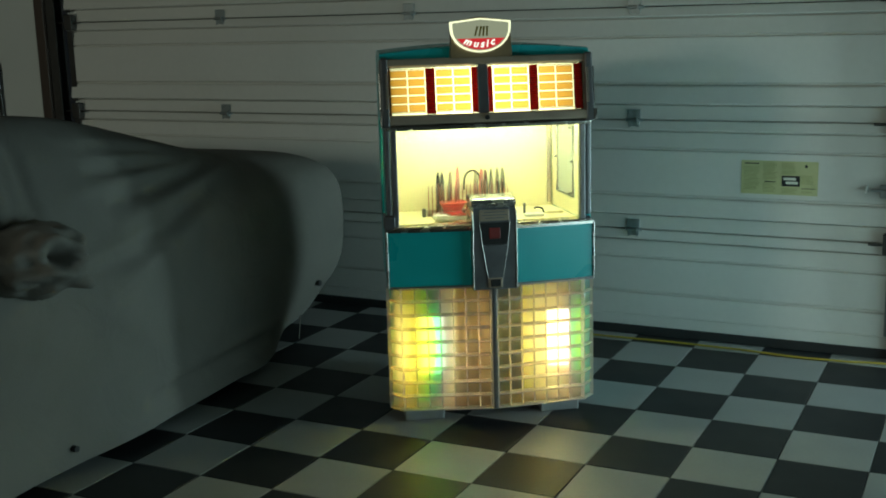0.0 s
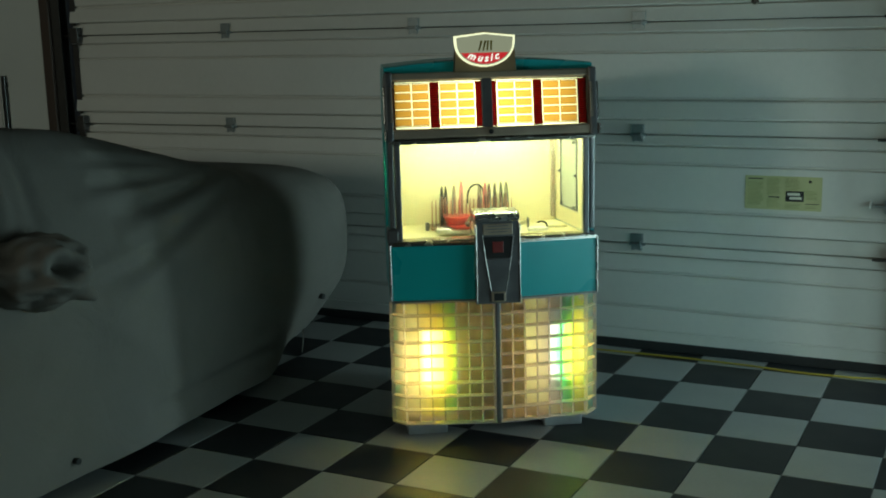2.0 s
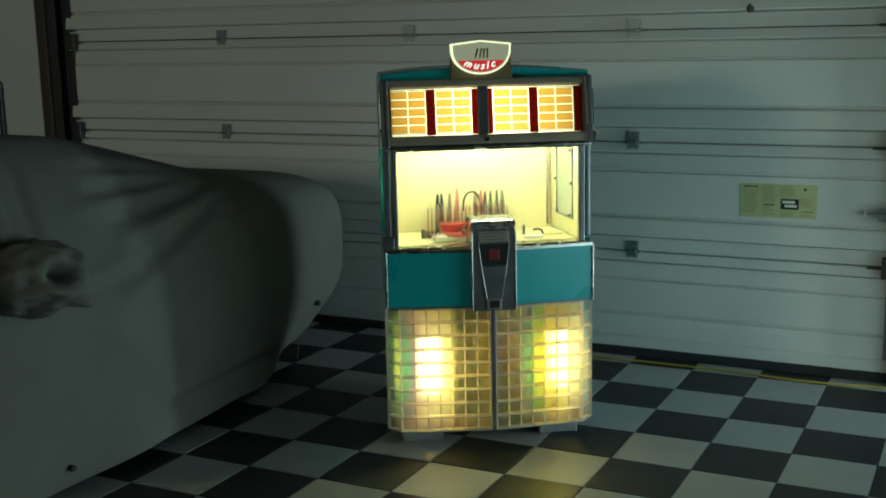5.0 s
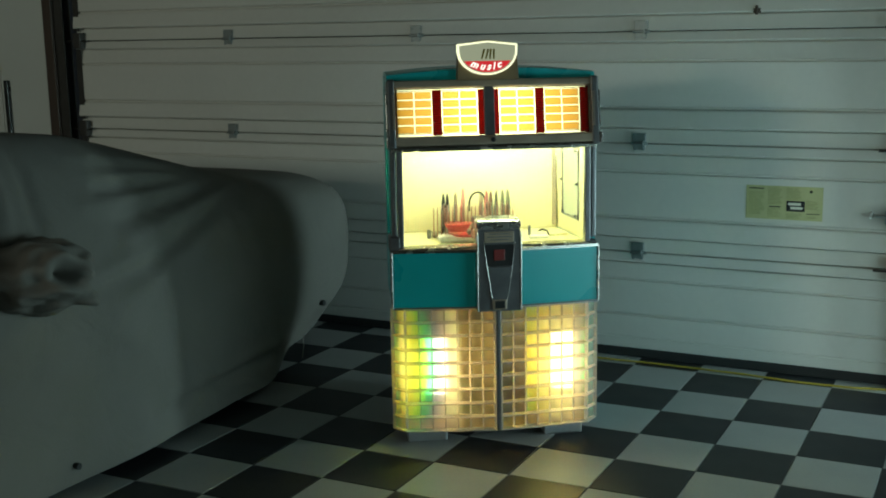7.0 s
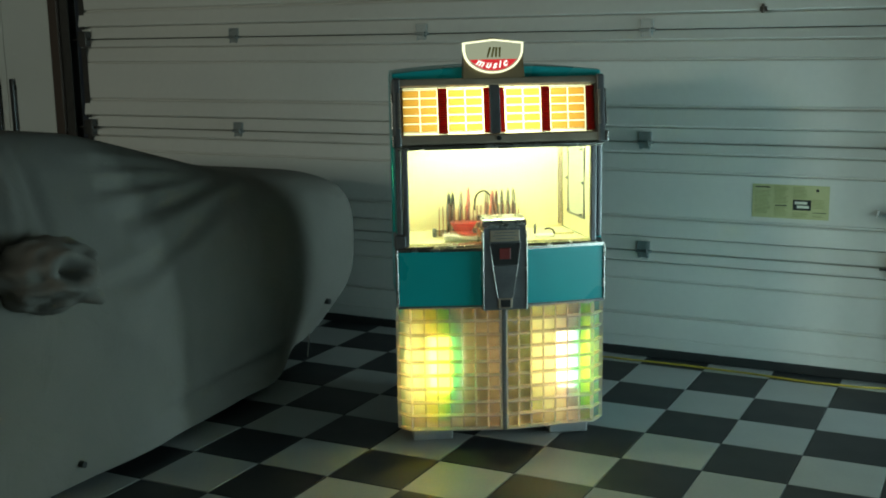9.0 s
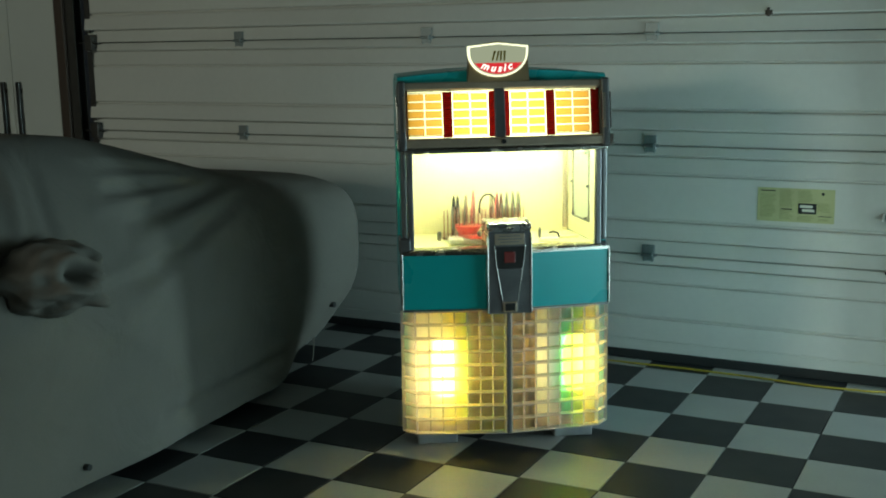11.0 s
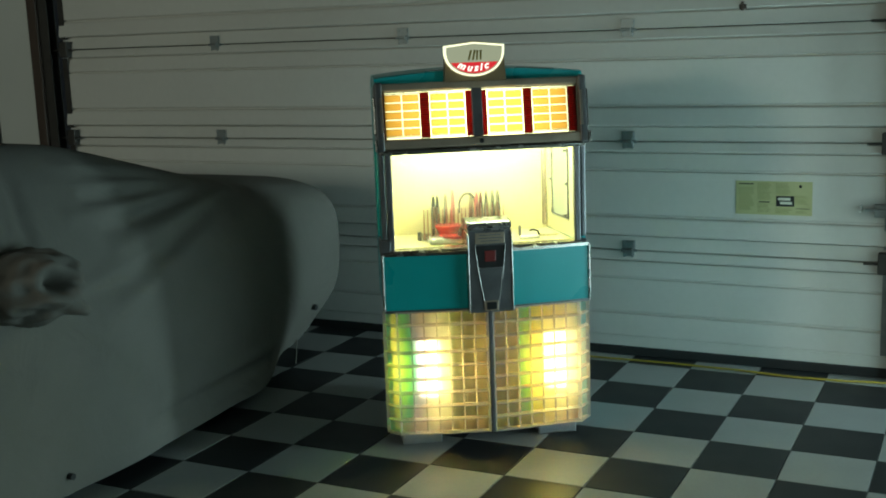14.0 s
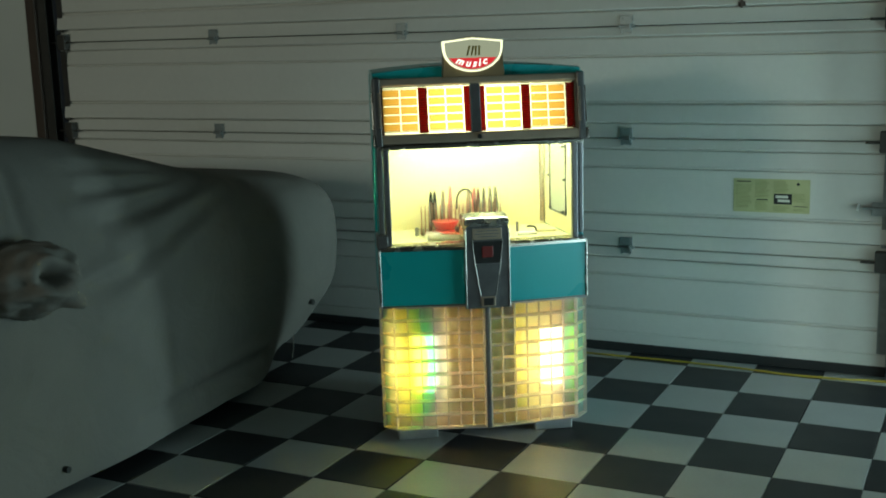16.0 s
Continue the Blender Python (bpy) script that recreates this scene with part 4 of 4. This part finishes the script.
def crown_sign(j):
    b = part("crown_bracket", prism(bmesh.new(), [(-0.135, 1.412), (0.098, 1.412), (0.088, 1.545), (-0.024, 1.56), (-0.128, 1.545)], -0.012, 0.04, "y"), M_BRONZE, j, "bronze bracket of the crown sign")
    s = part("crown_sign", prism(bmesh.new(), shield_outline(0.114, 1.556, 1.43, 0.012), -0.03, -0.012, "y"), M_SIGNRIM, j, "lit shield sign with a glowing rim")
    s.matrix_basis = pose(-0.024, 0, 0)
    part("sign_face", prism(bmesh.new(), shield_outline(0.105, 1.55, 1.437, 0.01), -0.034, -0.03, "y"), M_SIGNFACE, s, "silver sign face")
    red = [(x, z) for x, z in shield_outline(0.099, 1.548, 1.441, 0.01) if z < 1.479]
    xs = [x for x, z in red]
    red = [(min(xs) - 0.006, 1.482)] + sorted(red) + [(max(xs) + 0.006, 1.482)]
    part("sign_band", prism(bmesh.new(), red, -0.037, -0.034, "y"), M_SIGNRED, s, "red band of the sign")
    # brand mark as plain strokes
    for x0, x1, x2 in ((-0.025, -0.019, -0.01), (-0.009, -0.004, 0.004), (0.006, 0.01, 0.014), (0.02, 0.023, 0.026)):
        part("gilt_stroke", prism(bmesh.new(), [(x0, 1.49), (x0 + 0.006, 1.49), (x2 + 0.002, 1.526), (x2 - 0.006, 1.526)], -0.037, -0.034, "y"), M_SIGNBAR, s, "dull gilt stroke")
    bm = bmesh.new()
    for letter, x, z, lean in (("m", -0.05, 1.4705, -20), ("u", -0.02, 1.4625, -8), ("s", 0.004, 1.461, 1), ("i", 0.022, 1.463, 8), ("c", 0.042, 1.4685, 17)):
        cu = bpy.data.curves.new("word", "FONT")
        cu.body, cu.size, cu.align_x, cu.align_y, cu.extrude, cu.shear, cu.offset = letter, 0.037, "CENTER", "CENTER", 0.0006, 0.3, 0.0012
        tmp = new("word", cu)
        me = bpy.data.meshes.new_from_object(tmp.evaluated_get(bpy.context.evaluated_depsgraph_get()))
        bpy.data.objects.remove(tmp)
        me.transform(pose(x, -0.0376, z, 90, -lean, 0))
        bm.from_mesh(me)
    w = part("lettering", bm, M_SIGNTEXT, s)
    w["label"] = "white lettering on the red band"


def record_mechanism(j):
    r = part("record_rack", boxed(-0.215, 0.13, 0.21, 0.3, 0.777, 0.79, 0.003), M_SATIN, j, "record rack with upright discs")
    div = mesh_of("divider", boxed(-0.0019, 0.0019, -0.09, 0.06, 0.0, 0.098), M_DIVIDER)
    for k in range(22):
        x = -0.205 + 0.325 * k / 21
        piece("divider", div, r, pose(x, 0.25, 0.788, 0, 0, -6.6 - 0.18 * k), "red-brown rack divider")
    bm = bmesh.new()
    rod(bm, (-0.0012, 0, 0), (0.0012, 0, 0), 0.088, 32)
    disc = mesh_of("record", bm, M_DISC)
    bm = bmesh.new()
    rod(bm, (-0.0016, 0, 0), (0.0016, 0, 0), 0.044, 24)
    label = mesh_of("record_label", bm, M_DIVIDER)
    bm = bmesh.new()
    rod(bm, (-0.0012, 0, 0), (0.0012, 0, 0), 0.088, 32)
    red = mesh_of("record_red", bm, M_RED)
    for x, lift, turn, kind in ((-0.165, 0, -15, 0), (-0.148, 0, -3, 0), (-0.115, 0, -14, 0), (-0.085, 0.018, -14, 1), (-0.01, 0.004, -2, 0), (0.012, 0.006, -15, 1), (0.03, 0.004, -3, 0), (0.052, 0.006, -14, 0), (0.078, 0.008, -3, 0), (0.1, 0.008, -2, 0)):
        d = new("record", red if kind else disc)
        d.matrix_world = JUKEBOX @ pose(x, 0.255, 0.862 + lift, 0, 0, -8.8 - 12 * x + 0.85 * (turn + 8.8))
        tagged(d, "red vinyl record standing on edge in the jukebox rack" if kind else "black vinyl record standing on edge in the jukebox rack", "record", "records in the rack")
        piece("record_label", label, d, pose(0, 0, 0))
    # turntable with a red bowl, playing arm and gripper
    t = part("turntable", boxed(-0.2, -0.03, 0.1, 0.2, 0.777, 0.796, 0.004), M_WHITE, j, "white base of the turntable")
    bm = bmesh.new()
    bmesh.ops.create_cone(bm, cap_ends=True, segments=36, radius1=0.034, radius2=0.055, depth=0.04, matrix=Matrix.Translation((-0.118, 0.17, 0.822)))
    part("platter", bm, M_RED, t, "glossy red platter")
    bm = bmesh.new()
    bmesh.ops.create_cone(bm, cap_ends=True, segments=36, radius1=0.05, radius2=0.072, depth=0.012, matrix=Matrix.Translation((-0.09, 0.14, 0.803)))
    part("lower_platter", bm, M_RED, t, "glossy red lower platter")
    part("cartridge_block", boxed(-0.2, -0.15, 0.07, 0.1, 0.79, 0.806, 0.004), M_WHITE, t)
    part("pickup", boxed(-0.09, -0.04, 0.08, 0.12, 0.808, 0.824, 0.004), M_GREY, t)
    part("pickup_weight", boxed(-0.07, -0.03, 0.1, 0.14, 0.826, 0.848, 0.004), M_SATIN, t)
    arc = [(-0.03 + 0.034 * math.cos(a), 0.22, 0.908 + 0.048 * math.sin(a)) for a in [math.pi - math.pi * 0.8 * k / 12 for k in range(13)]]
    g = part("gripper_arm", pipe(bmesh.new(), [(-0.064, 0.22, 0.88)] + arc + [(0.012, 0.22, 0.84)], 0.004), M_DISC, j, "dark curved gripper arm")
    part("gripper_base", boxed(-0.05, 0.03, 0.2, 0.235, 0.777, 0.85, 0.005), M_GREY, g)
    a = part("playing_arm", boxed(0.16, 0.24, 0.1, 0.14, 0.777, 0.79, 0.004), M_WHITE, j, "pale playing arm base")
    part("arm_post", boxed(0.158, 0.168, 0.12, 0.13, 0.79, 0.83, 0.002), M_GREY, a)
    part("arm_tube", pipe(bmesh.new(), [(0.2, 0.12, 0.808), (0.215, 0.12, 0.812), (0.235, 0.12, 0.806), (0.24, 0.12, 0.79)], 0.004), M_BLACK, a)
    part("relay_box", boxed(0.175, 0.33, 0.16, 0.22, 0.777, 0.788, 0.003), M_CREAM, j)
    part("rack_stand", boxed(-0.238, -0.222, 0.2, 0.22, 0.777, 0.812, 0.003), M_GREY, j)


def jukebox():
    j = thing("jukebox", JUKEBOX, "lit teal and chrome vintage jukebox on the tiled floor", "jukebox")
    jukebox_shell(j)
    for s in (-1, 1):
        drum(j, s)
        grille(j, s)
    belt(j)
    coin_unit(j)
    display_window(j)
    title_rack(j)
    crown_sign(j)
    record_mechanism(j)


def motions():
    """The two film drums turn against each other at one steady speed."""
    for d, s in DRUMS:
        base = d.matrix_basis.copy()
        rows = []
        for k in range(33):
            t = k * 0.5
            turn = 360 * t / TURN_PERIOD
            rows.append((t, base @ pose(0, 0, 0, 0, 0, (turn + LEFT_PHASE) if s < 0 else (turn + RIGHT_PHASE))))
        walk(d, rows)


LEFT_PHASE = 90.0 + 8.0
RIGHT_PHASE = -90.0 - 360 * 2.4 / TURN_PERIOD

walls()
garage_door()
notice()
cord()
wall_cabinet()
covered_car()
jukebox()
floor_tiles()
motions()
